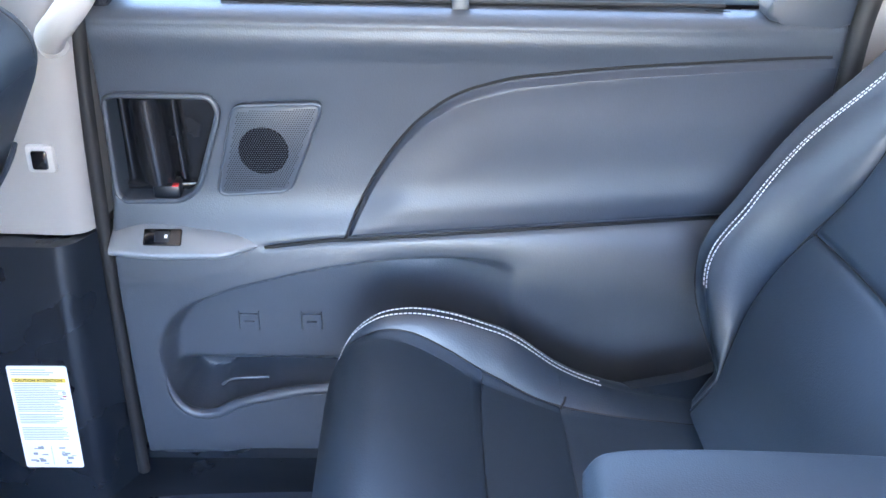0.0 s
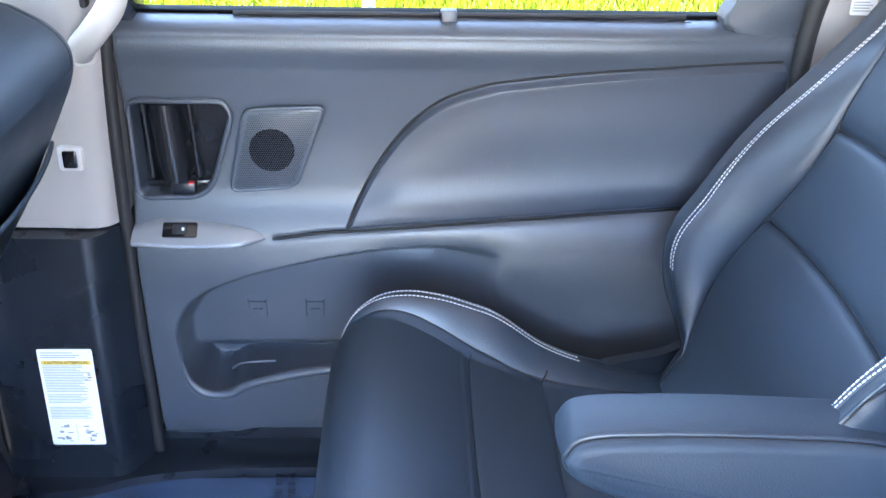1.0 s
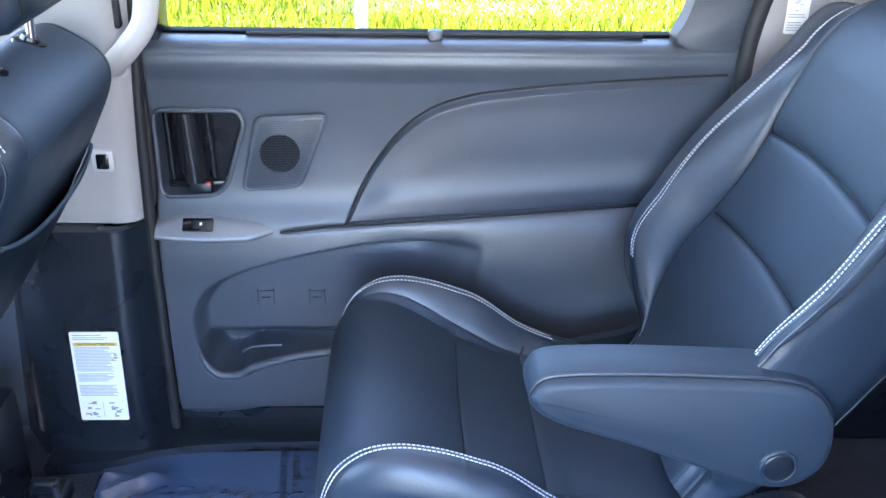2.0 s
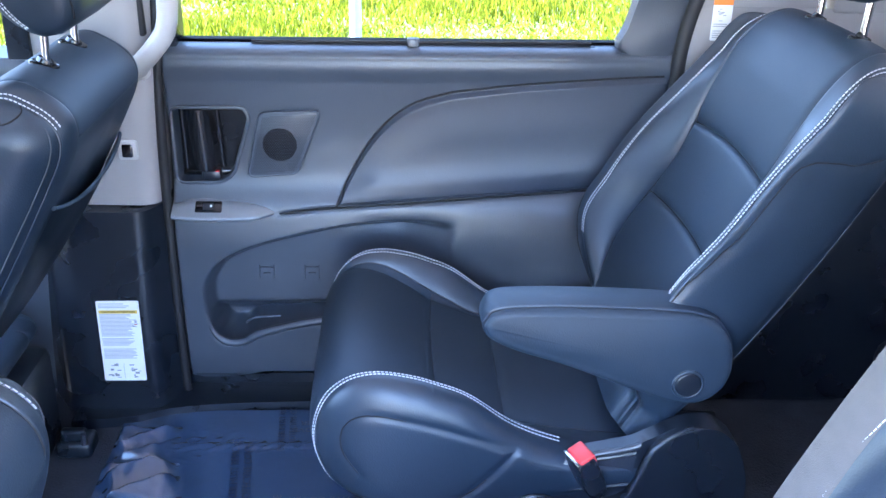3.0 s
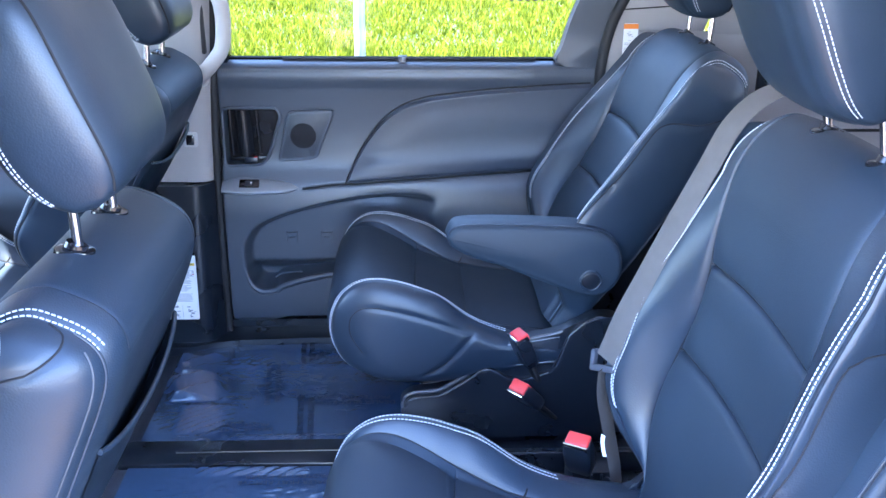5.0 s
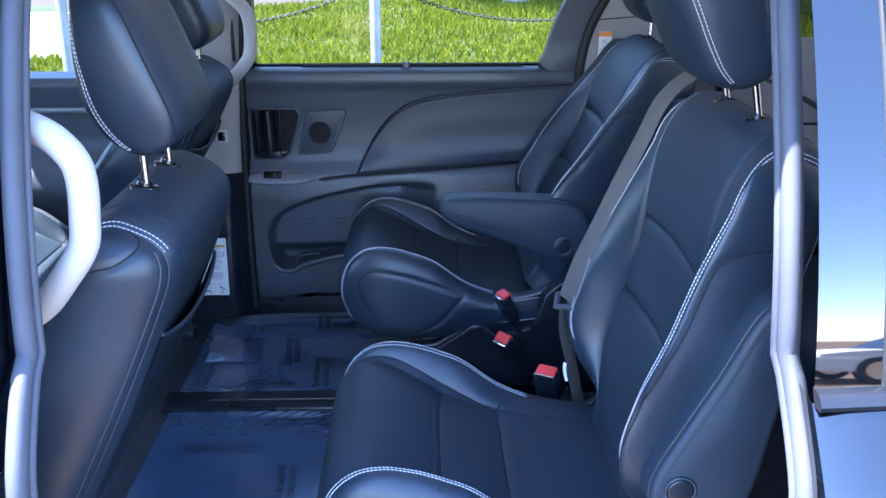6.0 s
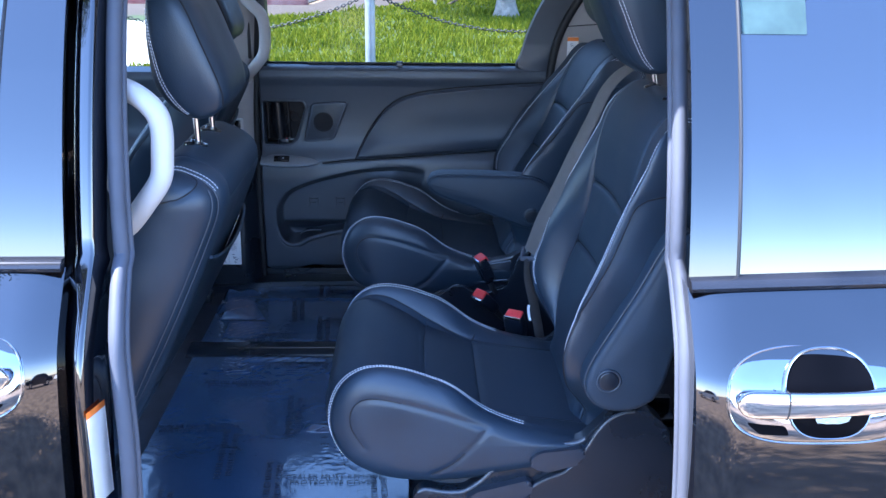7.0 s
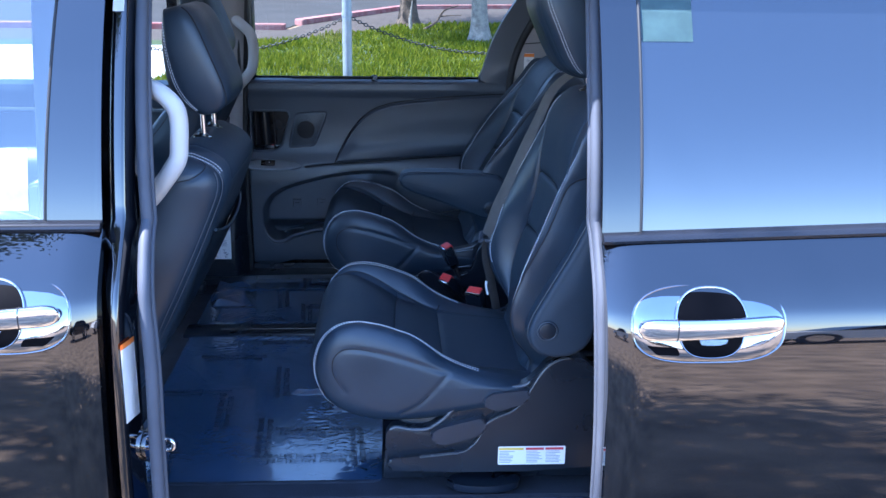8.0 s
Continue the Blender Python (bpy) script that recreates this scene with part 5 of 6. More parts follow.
def outer_door(name, label, x0, x1, tuck, win0, win1, lead, hx, key_left):
    """A door's outer skin, belt moulding, tinted window and handle. lead: how its front edge moves rearward with height below."""
    ob = thing(name, label, "car door", at=((x0 + x1) / 2, -0.75, 0.3))
    zs = np.concatenate((np.linspace(0.25, 0.96, 40), np.linspace(0.965, 1.148, 50)))
    pts = []
    for t in np.linspace(0, 1, 40):
        xa = x0 + lead(zs)
        x = xa + (x1 - xa) * t
        roll = 0.018 * np.exp(-t * 60) if x0 > 0 else 0.018 * np.exp(-(1 - t) * 60)
        rise = 0.032 * (x - x0) * ease(0.95, 1.148, zs) * (1.0 if x0 > 0 else 0.2)
        pts.append(np.stack([x, side_skin(zs, tuck) + roll, zs + rise], -1))
    bm = grid_mesh(pts)
    part("skin", bm, PAINT, ob)
    inner = np.array(pts)
    edge = inner[0] if x0 > 0 else inner[-1]
    part("hem", grid_mesh([edge, edge + np.array((0.004 if x0 > 0 else -0.004, 0.05, 0))]), PAINT, ob)
    # belt moulding
    za = 1.150
    yb = float(side_skin(np.array(1.15), tuck))
    rings = []
    for x in np.linspace(x0 + float(lead(np.array(1.15))), x1, 12):
        rings.append([(x, yb + a, za + b + 0.032 * (x - x0) * (1 if x0 > 0 else 0.2)) for a, b in ((0.01, -0.003), (-0.005, -0.002), (-0.007, 0.004), (-0.004, 0.010), (0.004, 0.015), (0.02, 0.016))])
    part("belt_moulding", grid_mesh(rings, close_v=True, cap=True), MOULDING, ob, "dark satin belt moulding")
    # upper: glossy pillar panel and glass
    zs = np.linspace(1.16, 1.72, 16)

    def upper(xa, xb, lift):
        return grid_mesh([np.stack([xa(zs) + (xb(zs) - xa(zs)) * t, side_skin(zs, tuck) - lift, zs], -1) for t in np.linspace(0, 1, 6)])
    if x0 > 0:
        part("pillar_panel", upper(lambda z: x0 + lead(z), lambda z: win0 + lead(z) * 0.8, 0.001), PAINT, ob, "gloss black pillar panel")
        part("edge_seal", tube(np.stack([win0 + lead(zs) * 0.8 - 0.002, side_skin(zs, tuck) - 0.001, zs], -1), 0.003, 8), BLACK_RUBBER, ob)
        part("window_pane", upper(lambda z: win0 + lead(z) * 0.8, lambda z: np.full_like(z, x1), -0.003), GLASS_TINT, ob, "dark tinted window reflecting the sky")
    else:
        part("pillar_panel", upper(lambda z: win1 + 0.04 * (z - 1.16), lambda z: x1 + lead(z), 0.001), PAINT, ob, "gloss black pillar panel")
        part("edge_seal", tube(np.stack([win1 + 0.04 * (zs - 1.16), side_skin(zs, tuck) - 0.001, zs], -1), 0.003, 8), BLACK_RUBBER, ob)
        part("window_pane", upper(lambda z: np.full_like(z, x0), lambda z: win1 + 0.04 * (z - 1.16), -0.003), GLASS_FRONT, ob, "clear front window reflecting the street")
    handle(ob, hx, 1.016, tuck, key_left)
    return ob


GLASS_TINT = material("dark_tinted_glass", (0.006, 0.009, 0.015), 0.03, coat=1.0, coat_ior=2.1, spec=0.1, vary=0.05, vary_scale=2)
outer_door("sliding_door_near", "gloss black sliding door pushed back open, chrome handle", 0.477, 1.62, 0.03, 0.553, 1.6,
                  lambda z: np.where(z > 1.14, 0.0 * z, 0.007 * ease(1.14, 0.8, z)), 0.519, True)
front = outer_door("front_door_near", "gloss black closed front door with chrome handle", -1.75, -0.468, -0.035, -1.7, -0.575, lambda z: 0.0 * z, -0.800, False)
part("inner_trim", box(-1.7, -0.52, -0.66, -0.56, 0.45, 1.13, 0.02), DOOR_TRIM, front)

# ---- chairs ----
second_row_chair("black leather captains chair with armrest folded up", 0.0, -0.14, -0.110, 15.8, (0.4016, 0.7953), 97.0, (0.42, 0.84), (1.04, 1.07), plump=0.040)
second_row_chair("black leather captains chair with armrest lowered", -0.045, 0.90, 0.905, 29.8, (0.3725, 0.8396), 0.0, (0.394, 0.860), plump=0.040)
front_chair(-0.99, -0.165, 22.0, (-0.552, 0.815), 46.0, 0.36, 0.84, (-0.031, 0.552), 0.25)
front_chair(-1.21, 0.92, 27.0, (-0.765, 0.875), 51.0, 0.50, 0.80, (-0.034, 0.524), 0.27)

caution_label(0.332, 0.493, 0.503, 0.551, -0.4185, -0.4185, "base")

# ---- belts and buckles ----
def ribbon(line, width, thick, across):
    """A flat strap along a line; across: the way of its width."""
    p = np.array(line, float)
    rings = []
    for i in range(len(p)):
        t = p[min(i + 1, len(p) - 1)] - p[max(i - 1, 0)]
        t /= np.linalg.norm(t)
        w = np.array(across, float) if not isinstance(across, list) else np.array(across[0]) * (1 - i / (len(p) - 1)) + np.array(across[1]) * i / (len(p) - 1)
        w = w - t * (w @ t)
        w /= np.linalg.norm(w)
        n = np.cross(t, w)
        rings.append([p[i] + w * width / 2 * a + n * thick * b for a, b in ((-1, 0), (-0.9, 0.5), (0.9, 0.5), (1, 0), (0.9, -0.5), (-0.9, -0.5))])
    return grid_mesh(rings, close_v=True, cap=True)


belt = thing("seat_belt", "grey webbing seat belt over the chair shoulder", "seat belt", at=(0.5, 0.05, 1.3))
strap = curve([(0.80, 0.05, 1.30), (0.72, 0.07, 1.345), (0.65, 0.10, 1.372), (0.590, 0.130, 1.372), (0.547, 0.143, 1.352), (0.511, 0.148, 1.310), (0.486, 0.157, 1.247), (0.467, 0.159, 1.203), (0.447, 0.162, 1.156), (0.424, 0.168, 1.097), (0.400, 0.171, 1.038), (0.375, 0.170, 0.980), (0.352, 0.173, 0.905)], 60)
part("webbing", ribbon(strap, 0.045, 0.0016, [(0.3, -0.95, 0.0), (0.45, -0.85, -0.2)]), WEBBING, belt)
part("guide", moved(merge(box(-0.034, 0.034, -0.006, 0.006, -0.016, -0.004, 0.003), box(-0.034, -0.025, -0.006, 0.006, -0.016, 0.020, 0.003), box(0.025, 0.034, -0.006, 0.006, -0.016, 0.020, 0.003), box(-0.034, 0.034, 0.002, 0.008, 0.012, 0.022, 0.003)), Matrix.Translation((0.355, 0.176, 0.897)) @ pose(0, 0, 0, -20, -14, -52)), RUBBER, belt, "grey plastic belt guide")
strap = curve([(0.350, 0.176, 0.89), (0.352, 0.18, 0.84), (0.37, 0.185, 0.76), (0.39, 0.185, 0.66), (0.40, 0.185, 0.56)], 30)
part("webbing", ribbon(strap, 0.042, 0.0016, (0.6, 0.8, 0.1)), WEBBING, belt)


def buckle(x, y, z, way, stalk, label):
    """A buckle on its stalk; z: the top; stalk: how far the strap shows under the case."""
    ob = thing("belt_buckle", label, "belt buckle", "buckles", at=(x, y, z - 0.1))
    d = Vector(way).normalized()
    m = Matrix.Translation((x, y, z)) @ d.to_track_quat("Z", "X").to_matrix().to_4x4()
    case = [[(a * w, b * w * 1.0, h) for a, b in rounded([(-0.015, -0.024), (0.015, -0.024), (0.015, 0.024), (-0.015, 0.024)], 0.007, 4)]
            for h, w in ((-0.082, 0.86), (-0.078, 0.96), (-0.060, 1.08), (-0.030, 1.10), (-0.008, 1.02), (-0.003, 0.96))]
    part("case", moved(grid_mesh(case, close_v=True, cap=True), m), BLACK_PLASTIC, ob)
    part("release_button", moved(box(-0.0095, 0.0175, -0.0215, 0.0215, -0.017, 0.0015, 0.004, 3), m), RED, ob, "red release button")
    part("slot_lip", moved(box(-0.0150, -0.0108, -0.0225, 0.0225, -0.012, 0.0005, 0.001), m), STEEL, ob)
    part("stalk", moved(box(-0.005, 0.005, -0.017, 0.017, -stalk, -0.075, 0.003), m), BLACK_RUBBER, ob)
    return ob


buckle(0.258, 0.606, 0.746, (-0.42, -0.16, 1.0), 0.13, "black belt buckle with red button leaning on the chair base")
buckle(0.254, 0.535, 0.656, (-0.55, -0.45, 0.70), 0.16, "black belt buckle with red button lying by the chair base")
buckle(0.322, 0.215, 0.724, (-0.20, -0.35, 1.0), 0.20, "black belt buckle with red button beside the chair")
tag = thing("fabric_tag", "small white fabric tag hanging under the chair back", "tag", at=(0.35, 0.15, 0.73))
part("cloth", ribbon(curve([(0.352, 0.148, 0.775), (0.351, 0.148, 0.763), (0.353, 0.146, 0.748), (0.356, 0.143, 0.736)], 16), 0.008, 0.0010, (0.7, -0.7, 0.1)), PAPER, tag)

# tray and rails between the chairs
tray = thing("centre_rails", "black plastic floor rails between the chairs", "seat rail", at=(0.4, 0.4, 0.43))
part("tray", box(0.02, 0.75, 0.16, 0.62, 0.426, 0.452, 0.006), BLACK_PLASTIC, tray)
for yy, h in ((0.20, 0.50), (0.32, 0.475), (0.42, 0.475), (0.54, 0.50)):
    part("rail", box(0.04, 0.74, yy - 0.012, yy + 0.012, 0.45, h, 0.005), BLACK_PLASTIC, tray)
    # paler line on the rail edge, a painted highlight
    part("rail_lip", tube([(0.045, yy - 0.010, h - 0.001), (0.50, yy - 0.010, h - 0.001)], 0.0026, 8), EDGE_HIGHLIGHT, tray)
part("bracket", box(0.36, 0.44, 0.40, 0.52, 0.45, 0.535, 0.008), BLACK_PLASTIC, tray)
for bx in (0.372, 0.392, 0.412):
    part("bracket_rib", box(bx, bx + 0.005, 0.396, 0.404, 0.46, 0.53, 0.0015), LEVER, tray)
part("bolt", disc((0.425, 0.396, 0.515), 0.009, 0.008, seg=14, bevel=0.002), LEVER, tray)

# third row seat, glimpsed behind
third = thing("rear_bench", "dark leather third-row bench folded behind the chairs", "car seat", at=(1.5, 0.4, 0.43))
for yc in (0.02, 0.78):
    q = curve([(1.28, 0.60), (1.30, 0.78), (1.40, 0.98), (1.47, 1.13), (1.53, 1.16), (1.60, 1.13), (1.58, 0.95), (1.50, 0.75), (1.45, 0.58)], 60, closed=True)
    part("backrest", plate(q, yc - 0.33, yc + 0.33, "y", bevel=0.02, both=True), LEATHER, third)
part("cushion", box(0.95, 1.45, -0.30, 1.10, 0.50, 0.68, 0.04, 4), LEATHER, third)

# ---- floor mats ----
def film_material(name, base, rough, coat_rough, bump_size):
    m = bpy.data.materials.new(name)
    m.use_nodes = True
    n, l = m.node_tree.nodes, m.node_tree.links
    p = n["Principled BSDF"]
    p.inputs["Roughness"].default_value = rough
    p.inputs["Coat Weight"].default_value = 0.75
    p.inputs["Coat Roughness"].default_value = coat_rough
    where = n.new("ShaderNodeTexCoord").outputs["Object"]
    fine, broad = n.new("ShaderNodeTexNoise"), n.new("ShaderNodeTexNoise")
    fine.inputs["Scale"].default_value, fine.inputs["Detail"].default_value, fine.inputs["Distortion"].default_value = 22, 4, 1.2
    broad.inputs["Scale"].default_value, broad.inputs["Detail"].default_value = 5, 4
    mix = n.new("ShaderNodeMixRGB")
    mix.inputs[1].default_value = (*[c * 0.62 for c in base], 1)
    mix.inputs[2].default_value = (*[c * 1.35 for c in base], 1)
    bump = n.new("ShaderNodeBump")
    bump.inputs["Strength"].default_value, bump.inputs["Distance"].default_value = 0.4, bump_size
    for t in (fine, broad):
        l.new(where, t.inputs["Vector"])
    l.new(broad.outputs[0], mix.inputs[0])
    l.new(mix.outputs[0], p.inputs["Base Color"])
    l.new(fine.outputs[0], bump.inputs["Height"])
    for k in ("Normal", "Coat Normal"):
        l.new(bump.outputs[0], p.inputs[k])
    return m


FILM = film_material("blue_protective_film", (0.030, 0.060, 0.118), 0.20, 0.04, 0.0015)


def film_mat(name, label, x0, x1, y0, y1, z, wrinkles, words, pleats=()):
    """A carpet mat under clinging, wrinkled protective film with printed words."""
    ob = thing(name, label, "floor mat", "film-covered mats", at=((x0 + x1) / 2, (y0 + y1) / 2, z - 0.02))
    part("mat", plate(rounded([(x0, y0), (x1, y0), (x1, y1), (x0, y1)], 0.04), z - 0.003, z - 0.012, "z", bevel=0.004), CARPET, ob)
    nx, ny = 120, 210
    X, Y = np.meshgrid(np.linspace(x0 + 0.005, x1 - 0.005, nx), np.linspace(y0 + 0.005, y1 - 0.005, ny), indexing="ij")
    Z = np.zeros_like(X)
    for (cx, cy, rx, ry, amp, way, freq) in wrinkles:
        a = math.cos(radians(way)) * (X - cx) + math.sin(radians(way)) * (Y - cy)
        b = -math.sin(radians(way)) * (X - cx) + math.cos(radians(way)) * (Y - cy)
        wob = np.array([[noise.noise(Vector((x * 13 + 3, y * 13, way * 0.1))) + 0.5 * noise.noise(Vector((x * 31, y * 31, way * 0.1))) for y in Y[0]] for x in X[:, 0]])
        Z += 0.45 * amp * np.exp(-((X - cx) / rx) ** 2 - ((Y - cy) / ry) ** 2) * (1 - np.abs(np.sin(b * freq * 0.35 + 9 * wob + a * 12))) ** 2.0
    Z += 0.0012 * np.array([[noise.noise(Vector((x * 6, y * 6, 1.7))) for y in Y[0]] for x in X[:, 0]])
    # loose film stands in pleats: a long slope towards the near side, then a short drop
    for px0, px1, py0, py1, period, slope in pleats:
        wob = np.array([[0.016 * noise.noise(Vector((x * 11, y * 7, period * 90))) + 0.006 * noise.noise(Vector((x * 37, y * 29, 2.0))) for y in Y[0]] for x in X[:, 0]])
        along = (0.83 * (Y + wob - py0) - 0.56 * (X - px0)) / period
        tooth = along - np.floor(along)
        shape = np.where(tooth < 0.82, tooth / 0.82, (1 - tooth) / 0.18)
        inside = ease(px0 - 0.012, px0 + 0.012, X + 2 * wob) * ease(px1 + 0.02, px1 - 0.02, X + 2 * wob) * ease(py0 - 0.004, py0 + 0.012, Y) * ease(py1 + 0.012, py1 - 0.004, Y)
        Z = np.maximum(Z, slope * period * 0.82 * shape * inside)
    film = part("film", grid_mesh(np.stack([X, Y, z + Z], -1)), FILM, ob, "crinkled blue-tinted plastic film")
    for cx, cy, turn, size in words:
        for k, line in enumerate(("DEALER MUST REMOVE", "PROTECTIVE COVER")):
            bm = writing(line, size, 0.0002)
            off = Matrix.Rotation(radians(turn), 4, "Z") @ Matrix.Translation((0, -k * size * 1.15, 0))
            h = 0.0028
            part("film_print", moved(bm, Matrix.Translation((cx, cy, z + h)) @ off), PRINT, film, smooth=False)
    return ob


film_mat("floor_mat", "dark carpet mat under blue printed protective film", -0.60, 0.06, 0.70, 1.215, 0.432,
         [(-0.46, 0.80, 0.10, 0.10, 0.006, 8, 60), (-0.42, 1.08, 0.10, 0.05, 0.007, 80, 120), (-0.2, 1.075, 0.35, 0.018, 0.010, 88, 40)],
         [(-0.12, 0.875, 180, 0.022), (-0.335, 0.98, 96, 0.022), (-0.235, 0.80, 94, 0.022), (-0.12, 1.13, 180, 0.022), (-0.26, 1.16, 94, 0.02), (-0.40, 0.75, 180, 0.02)],
         [(-0.580, -0.455, 0.890, 1.010, 0.070, 0.52), (-0.588, -0.48, 1.030, 1.135, 0.045, 0.50), (-0.53, -0.43, 0.735, 0.870, 0.022, 0.42), (-0.50, -0.02, 1.060, 1.082, 0.022, 0.36), (-0.40, 0.0, 0.708, 0.722, 0.016, 0.30)])
film_mat("floor_mat", "dark carpet mat under blue printed protective film", -0.60, 0.06, -0.36, 0.60, 0.432,
         [(-0.13, 0.06, 0.07, 0.14, 0.0035, 30, 160), (-0.06, -0.20, 0.10, 0.08, 0.0025, 60, 110), (-0.30, 0.5, 0.3, 0.05, 0.005, 85, 80), (0.02, -0.3, 0.05, 0.06, 0.003, 10, 120)],
         [(-0.135, -0.235, 0, 0.022), (-0.27, -0.13, 94, 0.022), (-0.12, -0.085, 0, 0.022), (-0.02, -0.18, 94, 0.02), (-0.40, 0.02, 94, 0.022), (-0.49, 0.16, 0, 0.02), (-0.26, 0.22, 94, 0.022), (-0.42, 0.42, 0, 0.02), (-0.13, 0.40, 94, 0.02), (-0.50, -0.24, 94, 0.02), (-0.24, 0.53, 180, 0.02)],
         [(-0.10, -0.02, 0.02, 0.06, 0.02, 0.30), (-0.20, -0.06, 0.135, 0.165, 0.03, 0.32), (-0.45, -0.20, 0.560, 0.592, 0.02, 0.30)])
strip = thing("floor_strip", "black plastic floor strip with a bright metal edge", "floor trim", kind="structure", at=(-0.3, 0.65, 0.43))
part("cover", box(-0.62, 0.10, 0.60, 0.70, 0.424, 0.438, 0.004), BLACK_PLASTIC, strip)
part("metal_edge", tube([(-0.50, 0.645, 0.4395), (0.06, 0.65, 0.4395)], 0.0017, 8), DULL_METAL, strip)
bracket = thing("seat_track_end", "black plastic seat track end cap on the floor", "seat track", at=(-0.66, 1.08, 0.43))
part("cap", box(-0.700, -0.630, 1.045, 1.105, 0.425, 0.462, 0.010, 3), BLACK_PLASTIC, bracket)
part("latch", box(-0.690, -0.640, 1.055, 1.075, 0.460, 0.486, 0.006, 3), BLACK_PLASTIC, bracket)
part("pin", tube([(-0.642, 1.050, 0.458), (-0.642, 1.050, 0.484)], 0.006, 10), LEVER, bracket)

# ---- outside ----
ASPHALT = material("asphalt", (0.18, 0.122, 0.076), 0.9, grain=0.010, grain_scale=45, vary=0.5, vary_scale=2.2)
SOIL = material("lawn_soil", (0.025, 0.045, 0.01), 0.95, grain=0.01, grain_scale=30, vary=0.4, vary_scale=1.2)
CONCRETE = material("stained_concrete", (0.046, 0.032, 0.025), 0.9, grain=0.003, grain_scale=50, vary=0.15, vary_scale=1.5)
RED_CURB = material("worn_red_curb_paint", (0.28, 0.06, 0.06), 0.8, grain=0.003, grain_scale=50, vary=0.3, vary_scale=3, second=(0.3, 0.16, 0.15))
GALV = material("galvanised_post", (0.25, 0.27, 0.30), 0.5, metal=0.5, vary=0.12, vary_scale=12, grain=0.001, grain_scale=120)
CHAIN = material("dark_chain", (0.018, 0.018, 0.02), 0.65, metal=0.2, vary=0.2)
BROWN_BARK = material("brown_bark", (0.075, 0.052, 0.038), 0.95, grain=0.02, grain_scale=16, vary=0.5, vary_scale=8)
BARK = material("pale_bark", (0.22, 0.19, 0.165), 0.95, grain=0.02, grain_scale=16, vary=0.4, vary_scale=10)
WALL = material("dark_far_wall", (0.10, 0.10, 0.11), 0.8, vary=0.25, vary_scale=0.6)
PALE_WALL = material("pale_far_building", (0.65, 0.64, 0.62), 0.85, vary=0.08, vary_scale=0.5)

gsize = 400.0
ground_bm = bmesh.new()
vs = [ground_bm.verts.new(p) for p in ((-gsize, -gsize, 0), (gsize, -gsize, 0), (gsize, gsize, 0), (-gsize, gsize, 0))]
ground_bm.faces.new(vs)
tagged(part("ground", ground_bm, ASPHALT, smooth=False), "sunlit grey-brown asphalt parking ground", "ground", kind="structure")
tagged(part("lawn", plate([(-14, 3.2), (16, 3.2), (16, 26.0), (3, 24.2), (0.3, 22.6), (-0.9, 20.0), (-2.2, 17.8), (-14, 17.4)], 0.035, -0.02, "z"), SOIL, smooth=False), "bright spring lawn beyond the van", "lawn", kind="structure")
tagged(part("footpath", plate([(-14, 17.4), (-2.2, 17.8), (-0.9, 20.0), (0.3, 22.6), (3, 24.2), (16, 26.0), (16, 36.6), (8, 34.2), (0.6, 31.6), (-2.1, 23.2), (-2.3, 21.2), (-14, 20.9)], 0.03, -0.02, "z"), CONCRETE, smooth=False), "stained brown-grey concrete path behind the lawn", "path", kind="structure")
# road base colour lowered to near black: the far shade is painted in
SHADED_ROAD = material("shade_painted_asphalt", (0.022, 0.019, 0.019), 0.9, grain=0.004, grain_scale=50, vary=0.35, vary_scale=0.5)
tagged(part("road", plate([(-45, 21.1), (-2.5, 21.4), (-2.3, 23.4), (0.5, 31.9), (8, 34.5), (60, 44), (60, 48.2), (-45, 48.2)], 0.02, -0.03, "z"), SHADED_ROAD, smooth=False), "asphalt road beyond the lawn, shade painted into its colour", "road", kind="structure")
PALE_CONCRETE = material("sunlit_pale_concrete", (0.46, 0.44, 0.41), 0.9, grain=0.003, grain_scale=50, vary=0.2, vary_scale=1.1)
tagged(part("pavement", plate([(-16, 10.9), (-6.0, 10.6), (-3.3, 10.0), (-3.0, 12.5), (-3.4, 16.4), (-16, 15.8)], 0.05, -0.02, "z"), PALE_CONCRETE, smooth=False), "pale sunlit concrete pavement beside the lawn", "pavement", kind="structure")
kerb = plate(rounded([(-14, 20.7), (-2.4, 20.95), (-2.4, 21.4), (-14, 21.2)], 0.1), 0.16, -0.02, "z", bevel=0.03)
tagged(part("red_kerb", kerb, RED_CURB), "worn red-painted concrete kerb", "kerb", kind="structure")
kerb = plate(rounded([(-2.15, 22.9), (0.62, 31.4), (8, 34.0), (16, 36.5), (16, 36.9), (8, 34.4), (0.45, 31.9), (-2.4, 23.2)], 0.1), 0.16, -0.02, "z", bevel=0.03)
tagged(part("red_kerb", kerb, RED_CURB), "worn red-painted concrete kerb", "kerb", kind="structure")
# only the wall's foot is in view; the height is added to block low sky
tagged(part("far_wall", box(-60, 70, 48, 49, 0, 13, 0.0), WALL, smooth=False), "dark distant building wall", "building", kind="structure")

GRASS = bpy.data.materials.new("grass_blades")
GRASS.use_nodes = True
gn, gl = GRASS.node_tree.nodes, GRASS.node_tree.links
gb = gn["Principled BSDF"]
gi = gn.new("ShaderNodeNewGeometry")
gr = gn.new("ShaderNodeValToRGB")
gr.color_ramp.elements[0].color = (0.045, 0.078, 0.004, 1)
gr.color_ramp.elements[1].color = (0.20, 0.208, 0.014, 1)
gl.new(gi.outputs["Random Per Island"], gr.inputs[0])
gl.new(gr.outputs[0], gb.inputs["Base Color"])
gb.inputs["Roughness"].default_value = 0.6
gb.inputs["Specular IOR Level"].default_value = 0.12
gt = gn.new("ShaderNodeBsdfTranslucent")
